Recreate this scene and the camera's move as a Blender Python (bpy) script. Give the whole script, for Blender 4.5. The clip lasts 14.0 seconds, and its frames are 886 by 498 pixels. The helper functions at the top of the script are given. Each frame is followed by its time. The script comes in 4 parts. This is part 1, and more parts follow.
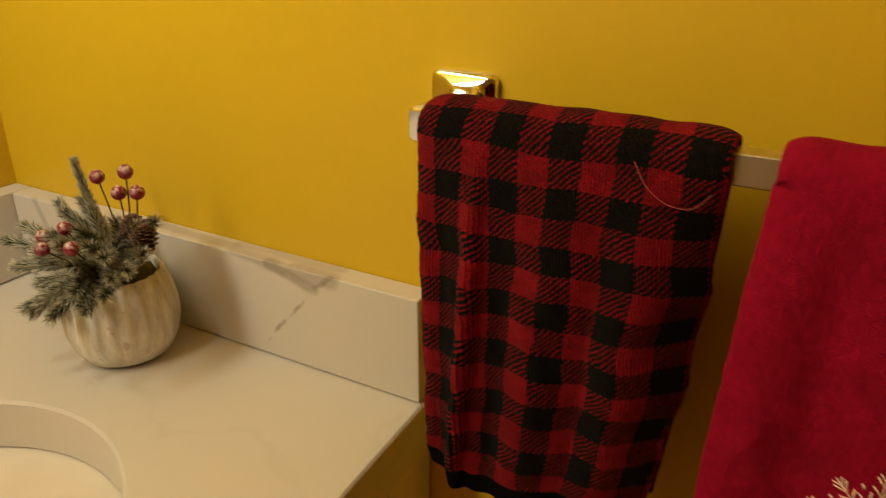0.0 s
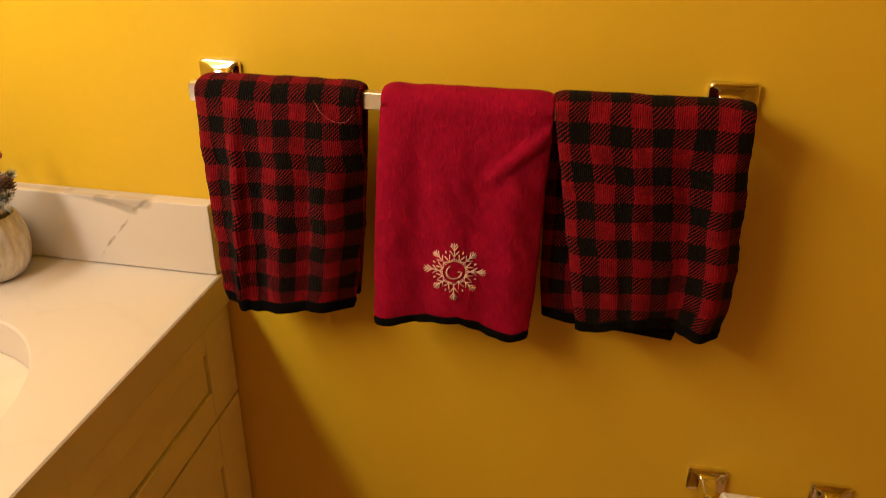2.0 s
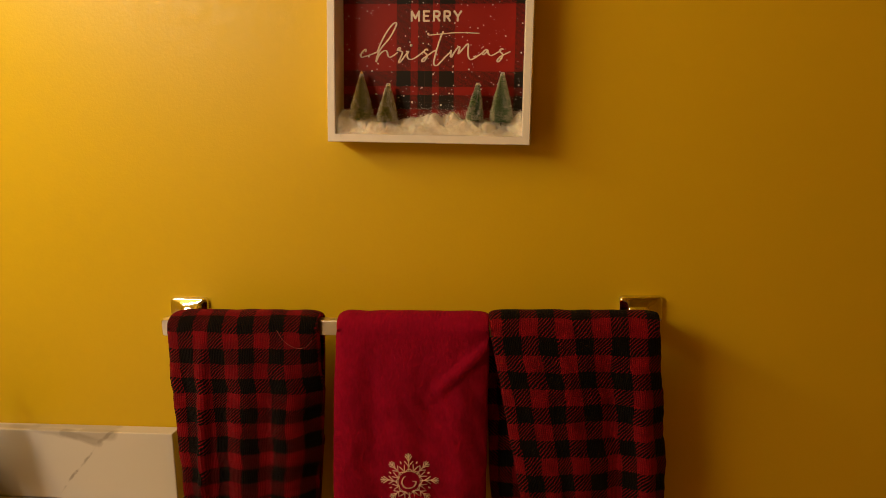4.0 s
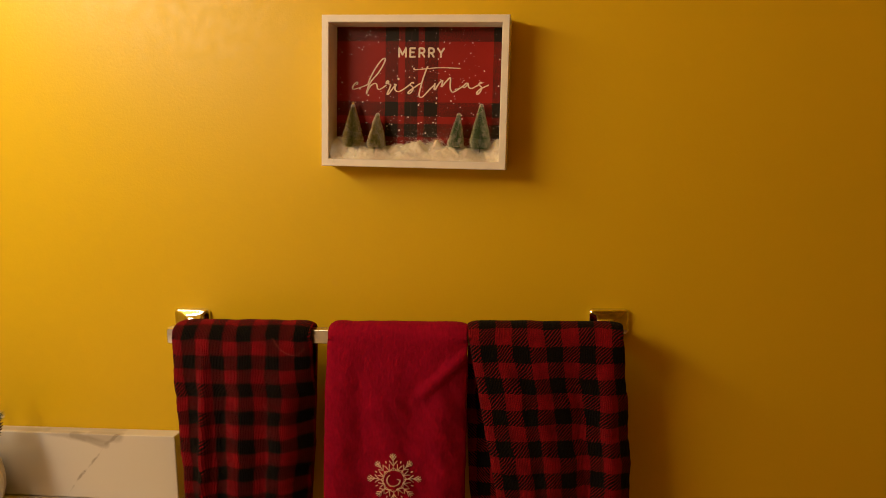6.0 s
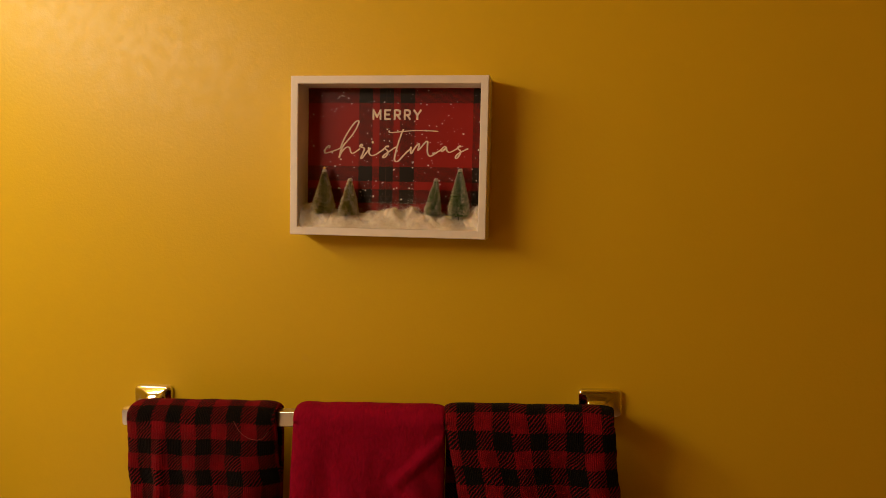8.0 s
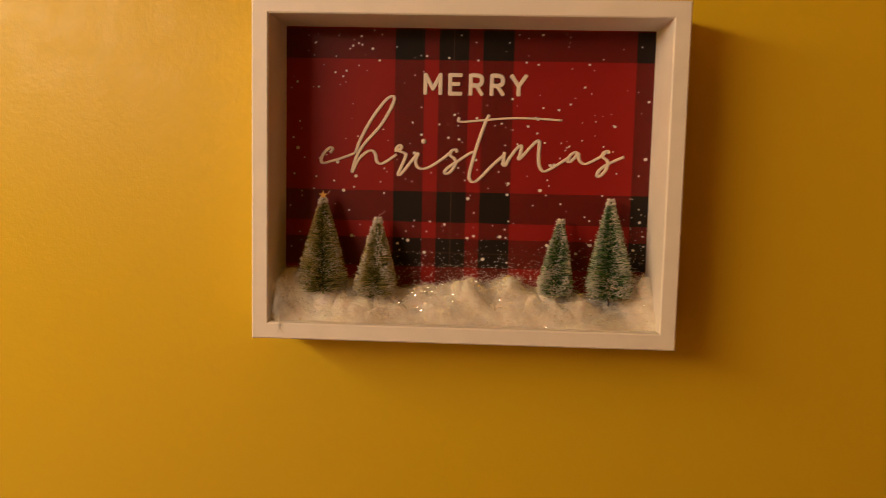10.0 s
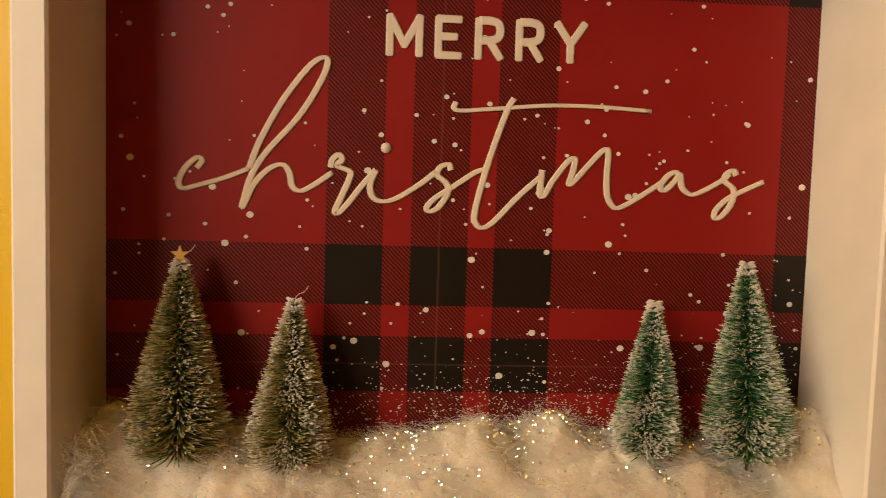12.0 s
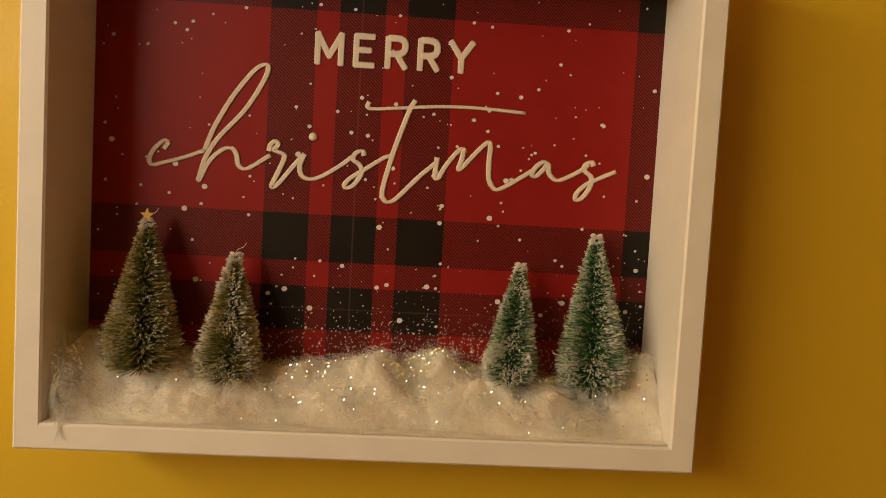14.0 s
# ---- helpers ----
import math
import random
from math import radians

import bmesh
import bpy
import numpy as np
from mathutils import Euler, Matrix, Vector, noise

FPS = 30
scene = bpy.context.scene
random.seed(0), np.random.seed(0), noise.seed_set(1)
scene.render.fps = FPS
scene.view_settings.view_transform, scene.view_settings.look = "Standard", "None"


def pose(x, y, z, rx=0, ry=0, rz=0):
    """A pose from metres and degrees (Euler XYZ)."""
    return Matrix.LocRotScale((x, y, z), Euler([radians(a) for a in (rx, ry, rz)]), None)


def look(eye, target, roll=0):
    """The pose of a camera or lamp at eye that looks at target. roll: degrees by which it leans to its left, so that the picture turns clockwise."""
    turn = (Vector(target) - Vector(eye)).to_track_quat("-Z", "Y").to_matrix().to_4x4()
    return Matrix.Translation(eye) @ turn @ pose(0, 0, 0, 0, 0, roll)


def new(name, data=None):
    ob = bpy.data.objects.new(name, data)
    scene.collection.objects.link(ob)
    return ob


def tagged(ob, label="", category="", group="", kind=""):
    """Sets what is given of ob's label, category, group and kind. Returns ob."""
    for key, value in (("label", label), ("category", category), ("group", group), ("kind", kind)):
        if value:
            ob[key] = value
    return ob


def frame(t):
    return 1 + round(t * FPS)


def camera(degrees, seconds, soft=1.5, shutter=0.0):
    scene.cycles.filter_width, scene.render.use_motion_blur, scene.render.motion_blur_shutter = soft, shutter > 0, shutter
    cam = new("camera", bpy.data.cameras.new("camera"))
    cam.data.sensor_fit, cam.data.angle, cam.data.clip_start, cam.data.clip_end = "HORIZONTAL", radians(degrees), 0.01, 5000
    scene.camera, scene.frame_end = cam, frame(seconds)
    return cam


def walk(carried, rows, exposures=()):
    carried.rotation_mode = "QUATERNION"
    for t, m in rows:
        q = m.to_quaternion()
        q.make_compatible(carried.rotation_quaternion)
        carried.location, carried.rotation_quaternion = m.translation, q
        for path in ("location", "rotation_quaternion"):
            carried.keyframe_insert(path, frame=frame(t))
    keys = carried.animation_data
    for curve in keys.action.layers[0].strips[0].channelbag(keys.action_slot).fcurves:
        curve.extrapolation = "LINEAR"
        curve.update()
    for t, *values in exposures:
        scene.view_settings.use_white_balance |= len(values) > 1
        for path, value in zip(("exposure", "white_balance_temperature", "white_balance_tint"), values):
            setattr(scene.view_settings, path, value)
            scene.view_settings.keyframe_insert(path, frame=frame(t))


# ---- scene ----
cam = camera(60.4, 14.0, soft=0.65, shutter=0.15)
PATH = [
    (0, (0.258, -0.509, 1.274), (-0.635, 1.087, 0.465), 0.1),
    (0.5, (0.344, -0.6, 1.269), (-0.2, 1.1, 0.365), 1.3),
    (1, (0.419, -0.714, 1.302), (0.008, 1.014, 0.382), 1.5),
    (1.5, (0.461, -0.811, 1.312), (0.099, 0.853, 0.264), 2.6),
    (2, (0.461, -0.877, 1.356), (0.09, 0.894, 0.504), 0.4),
    (2.5, (0.471, -0.919, 1.387), (0.149, 0.95, 0.751), -0.4),
    (3, (0.481, -0.93, 1.402), (0.217, 1.0, 0.95), -0.6),
    (3.5, (0.483, -0.959, 1.407), (0.23, 0.995, 1.062), -1.0),
    (4, (0.479, -0.977, 1.385), (0.217, 0.982, 1.076), -1.5),
    (6.5, (0.525, -1.077, 1.389), (0.263, 0.895, 1.186), -1.0),
    (7, (0.537, -1.087, 1.4), (0.286, 0.893, 1.26), -1.0),
    (7.5, (0.551, -1.061, 1.4), (0.25, 0.914, 1.298), -1.3),
    (9.8, (0.393, -0.523, 1.482), (0.265, 1.457, 1.23), -0.9),
    (10, (0.349, -0.489, 1.467), (0.258, 1.5, 1.283), -1.1),
    (10.5, (0.319, -0.391, 1.464), (0.241, 1.597, 1.264), -1.0),
    (11, (0.346, -0.311, 1.463), (0.24, 1.679, 1.295), -1.2),
    (11.5, (0.303, -0.264, 1.457), (0.346, 1.735, 1.408), -0.9),
    (12, (0.318, -0.255, 1.475), (0.45, 1.736, 1.335), -0.7),
    (12.5, (0.365, -0.284, 1.478), (0.506, 1.704, 1.312), -0.3),
    (13, (0.381, -0.298, 1.47), (0.467, 1.69, 1.268), 0.1),
    (13.5, (0.353, -0.33, 1.449), (0.383, 1.662, 1.277), 0.5),
    (14, (0.354, -0.322, 1.467), (0.453, 1.671, 1.33), 0.8),
]
walk(cam, [(t, look(eye, target, roll)) for t, eye, target, roll in PATH],
     [(0, -0.36, 5800, 2), (0.5, 0.06, 5900, 16), (1.0, 0.50, 6000, 22), (1.5, 0.44, 6050, 19), (2.0, 0.26, 5850, 19), (2.5, -0.22, 5950, 13), (3, -0.31, 6300, 13), (3.5, -0.32, 6400, 13), (4, -0.58, 6500, 15),
      (6.5, -0.42, 6500, 18), (7.0, -0.78, 6500, 22), (7.5, -0.82, 6500, 23), (10, -0.65, 6450, 27), (10.5, -0.62, 6250, 23), (11, -0.50, 5850, 17), (11.5, -0.55, 5800, 10), (12, -0.34, 5650, 17), (12.5, -0.06, 5650, 13),
      (13.0, -0.08, 5850, 5), (13.5, -0.26, 5750, 4), (14, -0.58, 5650, 12)])

# ---- light: a strip of seven globe bulbs over the vanity, the far ones warmer ----
for k in range(7):
    f = k / 6
    bulb = new("bulb_light", bpy.data.lights.new("bulb_light", "POINT"))
    bulb.data.energy = 4.3 + 2.6 * f
    bulb.data.color = (0.93 + 0.07 * f, 0.925 - 0.150 * f, 0.72 - 0.18 * f)
    bulb.data.shadow_soft_size = 0.07
    bulb.location = (-0.45, -0.38 - 1.05 * f, 1.81)
world = bpy.data.worlds.new("world")
world.use_nodes = True
world.node_tree.nodes["Background"].inputs[0].default_value = (1.0, 0.75, 0.5, 1)
world.node_tree.nodes["Background"].inputs[1].default_value = 0.02
scene.world = world


# ---- materials ----
class Mat:
    """A short way to write node materials."""

    def __init__(self, name):
        self.m = bpy.data.materials.new(name)
        self.m.use_nodes = True
        self.t = self.m.node_tree
        self.b = self.t.nodes["Principled BSDF"]

    def put(self, sock, v):
        if hasattr(v, "is_linked"):
            self.t.links.new(v, sock)
        elif isinstance(v, (tuple, list)) and len(v) == 3 and sock.type == "RGBA":
            sock.default_value = (*v, 1)
        else:
            sock.default_value = v

    def node(self, kind, out=0, **ins):
        n = self.t.nodes.new(kind)
        for k, v in ins.items():
            self.put(n.inputs[k.replace("_", " ")], v)
        return n.outputs[out]

    def math(self, op, a, b=0.0, c=0.0):
        n = self.t.nodes.new("ShaderNodeMath")
        n.operation = op
        for s, v in zip(n.inputs, (a, b, c)):
            self.put(s, v)
        return n.outputs[0]

    def vec(self, op, a, b=(0, 0, 0), out=0):
        n = self.t.nodes.new("ShaderNodeVectorMath")
        n.operation = op
        self.put(n.inputs[0], a)
        if op == "SCALE":
            self.put(n.inputs["Scale"], b)
        else:
            self.put(n.inputs[1], b)
        return n.outputs[out]

    def mix(self, f, a, b):
        n = self.t.nodes.new("ShaderNodeMix")
        n.data_type = "RGBA"
        self.put(n.inputs[0], f)
        self.put(n.inputs[6], a)
        self.put(n.inputs[7], b)
        return n.outputs[2]

    def ramp(self, x, lo, hi, a=0.0, b=1.0):
        n = self.t.nodes.new("ShaderNodeMapRange")
        for s, v in zip(n.inputs[:5], (x, lo, hi, a, b)):
            self.put(s, v)
        return n.outputs[0]

    def co(self, kind="Object"):
        return self.t.nodes.new("ShaderNodeTexCoord").outputs[kind]

    def xyz(self, v):
        n = self.t.nodes.new("ShaderNodeSeparateXYZ")
        self.put(n.inputs[0], v)
        return n.outputs[0], n.outputs[1], n.outputs[2]

    def noise(self, scale, co, detail=3.0, rough=0.5, out=0):
        return self.node("ShaderNodeTexNoise", out, Vector=co, Scale=scale, Detail=detail, Roughness=rough)

    def set(self, **k):
        for key, v in k.items():
            self.put(self.b.inputs[key.replace("_", " ")], v)
        return self

    def bump(self, h, strength, dist):
        n = self.t.nodes.new("ShaderNodeBump")
        self.put(n.inputs["Height"], h)
        n.inputs["Strength"].default_value = strength
        n.inputs["Distance"].default_value = dist
        self.t.links.new(n.outputs[0], self.b.inputs["Normal"])
        return self


def plain(name, colour, rough, grain=40.0, vary=0.08, metal=0.0, bump=0.0, dist=0.0005):
    m = Mat(name)
    co = m.co()
    n = m.math("MULTIPLY_ADD", m.noise(grain, co), 0.6, m.math("MULTIPLY", m.noise(grain * 0.11, co), 0.4))
    lo = tuple(c * (1 - vary) for c in colour)
    hi = tuple(min(1, c * (1 + vary)) for c in colour)
    m.set(Base_Color=m.mix(m.ramp(n, 0.3, 0.7), lo, hi), Roughness=m.ramp(n, 0.2, 0.8, rough * 0.85, min(1, rough * 1.15)), Metallic=metal)
    if bump:
        m.bump(m.noise(grain * 2, co, 4), bump, dist)
    return m


def wall_paint():
    m = Mat("yellow_wall_paint")
    co = m.co()
    big = m.noise(1.7, co, 4)
    fine = m.noise(55, co, 3)
    spots = m.ramp(m.noise(21, co, 1), 0.76, 0.8)
    c = m.mix(m.ramp(big, 0.3, 0.7), (0.69, 0.452, 0.006), (0.73, 0.482, 0.008))
    c = m.mix(m.math("MULTIPLY", spots, 0.25), c, (0.68, 0.42, 0.04))
    peel = m.math("ADD", m.noise(230, co, 2), m.math("MULTIPLY", m.noise(700, co, 2), 0.35))
    m.set(Base_Color=c, Roughness=m.ramp(fine, 0.3, 0.7, 0.36, 0.46), Specular_IOR_Level=0.32)
    m.bump(peel, 0.14, 0.0012)
    return m.m


def quartz(name, segs=()):
    """White quartz with grey veins; segs: (from, to, width, strength) of single veins."""
    m = Mat(name)
    co = m.co()
    warp = m.vec("SCALE", m.vec("SUBTRACT", m.noise(14, co, 4, 0.6, 1), (0.5, 0.5, 0.5)), 0.014)
    p = m.vec("ADD", co, warp)
    cloud = m.ramp(m.noise(5, co, 5), 0.35, 0.75)
    c = m.mix(cloud, (0.68, 0.625, 0.570), (0.65, 0.595, 0.540))
    w = m.vec("ADD", co, m.vec("SCALE", m.noise(3.1, co, 4, 0.6, 1), 0.35))
    faint = m.math("ABSOLUTE", m.math("SUBTRACT", m.noise(2.3, w, 2), 0.5))
    c = m.mix(m.math("MULTIPLY", m.ramp(faint, 0.0, 0.012, 1, 0), 0.10), c, (0.42, 0.38, 0.33))
    for a, b, width, strength in segs:
        a, b = Vector(a), Vector(b)
        ab = b - a
        pa = m.vec("SUBTRACT", p, tuple(a))
        h = m.math("DIVIDE", m.vec("DOT_PRODUCT", pa, tuple(ab), 1), ab.length_squared)
        h = m.math("MINIMUM", m.math("MAXIMUM", h, 0.0), 1.0)
        n = m.t.nodes.new("ShaderNodeVectorMath")
        n.operation = "SCALE"
        n.inputs[0].default_value = ab
        m.put(n.inputs["Scale"], h)
        d = m.vec("DISTANCE", pa, n.outputs[0], 1)
        k = m.math("MULTIPLY", m.ramp(d, width * 0.5, width, 1, 0), strength)
        c = m.mix(k, c, (0.30, 0.255, 0.21))
    m.set(Base_Color=c, Roughness=m.ramp(m.noise(30, co), 0.3, 0.7, 0.38, 0.44), Specular_IOR_Level=0.35)
    return m.m


def plaid(name, period, u0, v0, twill, red, black):
    """Buffalo-check terry: red, black and twill-mixed squares, in the sheet's own metres."""
    m = Mat(name)
    uv = m.co("UV")
    wob = m.vec("SCALE", m.vec("SUBTRACT", m.noise(260, uv, 2, 0.5, 1), (0.5, 0.5, 0.5)), 0.0022)
    sag = m.vec("SCALE", m.vec("SUBTRACT", m.noise(17, uv, 3, 0.55, 1), (0.5, 0.5, 0.5)), 0.013)
    u, v, _ = m.xyz(m.vec("ADD", m.vec("ADD", uv, wob), sag))
    cu = m.math("LESS_THAN", m.math("FRACT", m.math("DIVIDE", m.math("SUBTRACT", u, u0 - 20 * period), period)), 0.5)
    cv = m.math("LESS_THAN", m.math("FRACT", m.math("DIVIDE", m.math("SUBTRACT", v, v0 - 20 * period), period)), 0.5)
    diag = m.math("FRACT", m.math("DIVIDE", m.math("ADD", u, m.math("MULTIPLY", v, 1.0)), twill))
    stripe = m.ramp(m.math("ABSOLUTE", m.math("SUBTRACT", diag, 0.5)), 0.27, 0.35)
    both = m.math("MULTIPLY", cu, cv)
    one = m.math("SUBTRACT", m.math("MAXIMUM", cu, cv), both)
    f = m.math("ADD", both, m.math("MULTIPLY", one, m.math("MULTIPLY", stripe, 0.92)))
    pile = m.noise(900, uv, 2)
    rows = m.math("SINE", m.math("MULTIPLY", m.xyz(uv)[0], 2900.0))
    r = m.mix(m.ramp(pile, 0.3, 0.7), tuple(q * 0.55 for q in red), tuple(min(1, q * 1.35) for q in red))
    worn = m.ramp(m.noise(48, uv, 4, 0.6), 0.3, 0.7, 0.62, 1.25)
    r = m.vec("SCALE", r, worn)
    k = m.mix(m.ramp(pile, 0.3, 0.7), black, tuple(q * 2.2 for q in black))
    m.set(Base_Color=m.mix(f, k, r), Roughness=0.95, Specular_IOR_Level=0.1, Sheen_Weight=0.02, Sheen_Roughness=0.5)
    h = m.math("ADD", m.math("MULTIPLY", pile, 1.0), m.math("MULTIPLY", rows, 0.16))
    m.bump(m.math("ADD", h, m.math("MULTIPLY", m.noise(160, uv, 3), 0.8)), 0.8, 0.003)
    return m.m


def velour(name, colour):
    m = Mat(name)
    uv = m.co("UV")
    u, v, _ = m.xyz(uv)
    nap = m.noise(1.0, m.vec("MULTIPLY", uv, (330, 120, 1)), 3)
    blotch = m.noise(26, uv, 4, 0.6)
    f = m.math("MULTIPLY_ADD", nap, 0.5, m.math("MULTIPLY", blotch, 0.5))
    c = m.mix(m.ramp(f, 0.32, 0.68), tuple(q * 0.76 for q in colour), tuple(min(1, q * 1.18) for q in colour))
    m.set(Base_Color=c, Roughness=0.9, Specular_IOR_Level=0.12, Sheen_Weight=0.02, Sheen_Roughness=0.4, Sheen_Tint=(0.9, 0.15, 0.2))
    bent = m.vec("ADD", m.vec("MULTIPLY", uv, (1.0, 0.55, 1)), m.vec("SCALE", m.noise(12, uv, 1, 0.5, 1), 0.05))
    ridge = m.math("ABSOLUTE", m.math("SUBTRACT", m.noise(15, bent, 1, 0.5), 0.5))
    where = m.ramp(m.noise(9, uv, 1), 0.38, 0.56)
    crease = m.math("MULTIPLY", m.ramp(ridge, 0.0, 0.11, 1, 0), where)
    h = m.math("ADD", m.math("MULTIPLY", nap, 0.8), m.math("MULTIPLY", m.noise(1100, uv, 2), 0.8))
    h = m.math("ADD", h, m.math("MULTIPLY", m.noise(60, uv, 3, 0.5), 1.5))
    m.bump(m.math("ADD", h, m.math("MULTIPLY", crease, 1.5)), 0.65, 0.0019)
    return m.m


def printed_plaid():
    """Red and black printed plaid, with fine diagonal hatching where one band crosses red."""
    m = Mat("printed_plaid_paper")
    x, _, z = m.xyz(m.co())

    def band(w, lo, hi):
        return m.math("MULTIPLY", m.math("GREATER_THAN", w, lo), m.math("LESS_THAN", w, hi))

    def total(w, bands):
        s = 0.0
        for lo, hi in bands:
            s = m.math("ADD", band(w, lo, hi), s)
        return s

    bx = total(x, ((-0.0455, -0.0273), (-0.0183, 0.0), (0.0087, 0.0277), (0.1025, 0.121)))
    bz = total(z, ((0.0702, 0.0885), (-0.0300, -0.0108), (-0.0582, -0.0402)))
    hatch = m.math("FRACT", m.math("DIVIDE", m.math("ADD", x, z), 0.00138))
    hatch = m.ramp(m.math("ABSOLUTE", m.math("SUBTRACT", hatch, 0.5)), 0.15, 0.23)
    both = m.math("MULTIPLY", bx, bz)
    one = m.math("SUBTRACT", m.math("MAXIMUM", bx, bz), both)
    dark = m.math("ADD", both, m.math("MULTIPLY", one, m.math("MULTIPLY", hatch, 0.93)))
    n = m.noise(70, m.co(), 4)
    red = m.mix(n, (0.262, 0.012, 0.009), (0.305, 0.015, 0.011))
    ink = m.mix(dark, red, (0.013, 0.009, 0.007))
    pin = m.math("MAXIMUM", band(x, -0.0095, -0.0089), band(z, -0.0495, -0.0490))
    ink = m.mix(m.math("MULTIPLY", pin, 0.16), ink, (0.30, 0.16, 0.10))
    m.set(Base_Color=ink, Roughness=m.ramp(n, 0.3, 0.7, 0.38, 0.46), Specular_IOR_Level=0.25)
    return m.m


def needles(name, low, frost, start):
    m = Mat(name)
    _, v, _ = m.xyz(m.co("UV"))
    rnd = m.node("ShaderNodeNewGeometry", 8)
    f = m.ramp(m.math("ADD", v, m.math("MULTIPLY", m.math("SUBTRACT", rnd, 0.5), 0.9)), start, 1.0)
    base = m.mix(m.math("FRACT", m.math("MULTIPLY", rnd, 7.3)), tuple(q * 0.5 for q in low), tuple(q * 1.9 for q in low))
    m.set(Base_Color=m.mix(f, base, frost), Roughness=0.75, Specular_IOR_Level=0.2)
    return m.m


def fluff():
    m = Mat("white_cotton_fluff")
    co = m.co()
    n = m.math("ADD", m.math("MULTIPLY", m.noise(160, co, 5, 0.7), 0.5), m.math("MULTIPLY", m.noise(42, co, 3), 0.5))
    # tan patches put the brown shade between puffs into the colour
    m.set(Base_Color=m.mix(m.ramp(n, 0.36, 0.58), (0.70, 0.60, 0.50), (0.92, 0.85, 0.77)), Roughness=1.0, Specular_IOR_Level=0.05,
          Subsurface_Weight=0.45, Subsurface_Radius=(0.007, 0.005, 0.0035), Subsurface_Scale=1.0, Sheen_Weight=0.3)
    m.bump(m.math("ADD", m.noise(420, co, 4, 0.7), m.math("MULTIPLY", m.noise(90, co, 3), 1.5)), 0.5, 0.0022)
    return m.m


def whitewash():
    m = Mat("whitewashed_ceramic")
    co = m.co()
    x, y, z = m.xyz(co)
    n = m.noise(60, m.vec("MULTIPLY", co, (1, 1, 0.35)), 5, 0.65)
    spots = m.ramp(m.noise(85, co, 2), 0.66, 0.72)
    c = m.mix(m.ramp(n, 0.35, 0.65), (0.50, 0.44, 0.36), (0.80, 0.76, 0.68))
    c = m.mix(m.math("MULTIPLY", spots, 0.5), c, (0.42, 0.24, 0.17))
    m.set(Base_Color=c, Roughness=0.75)
    m.bump(n, 0.4, 0.0015)
    return m.m


M_WALL = wall_paint()
# unseen floor: this tan is set for the light it bounces up
M_FLOOR = plain("unseen_floor_tan", (0.52, 0.35, 0.20), 0.5, 30, 0.2).m
M_CAB = plain("cream_cabinet_paint", (0.76, 0.68, 0.57), 0.42, 35, 0.05, bump=0.1).m
M_DARK = plain("dark_gap", (0.05, 0.035, 0.025), 0.9).m
M_QUARTZ = quartz("white_quartz_top")
M_SPLASH = quartz("white_quartz_splash", (
    ((-0.245, -0.026, 0.980), (-0.185, -0.026, 0.971), 0.010, 0.45),
    ((-0.20, -0.026, 0.974), (-0.146, -0.026, 0.961), 0.008, 0.6),
    ((-0.17, -0.026, 0.975), (-0.128, -0.026, 0.975), 0.012, 0.5),
    ((-0.146, -0.026, 0.961), (-0.126, -0.026, 0.979), 0.004, 0.8),
    ((-0.146, -0.026, 0.961), (-0.185, -0.026, 0.915), 0.0030, 0.85),
    ((-0.185, -0.026, 0.915), (-0.222, -0.026, 0.868), 0.0030, 0.8),
    ((-0.245, -0.008, 0.979), (-0.135, -0.006, 0.979), 0.015, 0.4),
    ((-0.36, -0.012, 0.978), (-0.25, -0.017, 0.978), 0.010, 0.4),
    ((-0.50, -0.026, 0.983), (-0.47, -0.026, 0.88), 0.004, 0.5),
    ((-0.55, -0.026, 0.983), (-0.50, -0.026, 0.88), 0.006, 0.4)))
M_SINK = plain("white_sink_ceramic", (0.80, 0.78, 0.73), 0.12, 12, 0.02).m
M_CHROME = plain("polished_chrome", (0.80, 0.78, 0.75), 0.08, 60, 0.03, 1.0).m
M_BRUSHED = plain("satin_nickel", (0.74, 0.69, 0.60), 0.3, 60, 0.05, 1.0).m
RED, BLACK = (0.242, 0.0042, 0.010), (0.0030, 0.0021, 0.0019)
M_PLAID_A = plaid("checked_terry", 0.0401, 0.0345, 0.0325, 0.0043, RED, BLACK)
M_PLAID_C = plaid("checked_terry_wide", 0.0425, 0.034, 0.0150, 0.0045, RED, BLACK)
M_VELOUR = velour("red_velour", (0.30, 0.0016, 0.025))
M_HEM = plain("black_binding", (0.004, 0.0035, 0.0035), 0.9, 300, 0.3, bump=0.5, dist=0.001).m
M_HEM.node_tree.nodes["Principled BSDF"].inputs["Specular IOR Level"].default_value = 0.05
M_THREAD = plain("champagne_thread", (0.90, 0.60, 0.50), 0.4, 400, 0.2, bump=0.5).m
M_LOOSE = plain("loose_red_thread", (0.42, 0.08, 0.06), 0.7, 400, 0.2).m
M_FRAME = plain("white_painted_wood", (0.86, 0.80, 0.775), 0.5, 60, 0.05, bump=0.15, dist=0.0006).m
M_PAPER = printed_plaid()
M_LETTER = plain("cream_print", (0.84, 0.71, 0.60), 0.6, 80, 0.05).m
M_FLAKE = plain("white_flecks", (0.82, 0.78, 0.74), 0.7, 80, 0.05).m
M_GLITTER = plain("silver_glitter", (0.97, 0.96, 0.95), 0.2, 80, 0.02, 1.0).m
M_FLUFF = fluff()
M_FIBRE = plain("cotton_fibre", (0.78, 0.75, 0.71), 0.9, 80, 0.05).m
M_TREE_G = needles("green_bristles", (0.044, 0.190, 0.050), (0.80, 0.84, 0.70), 0.70)
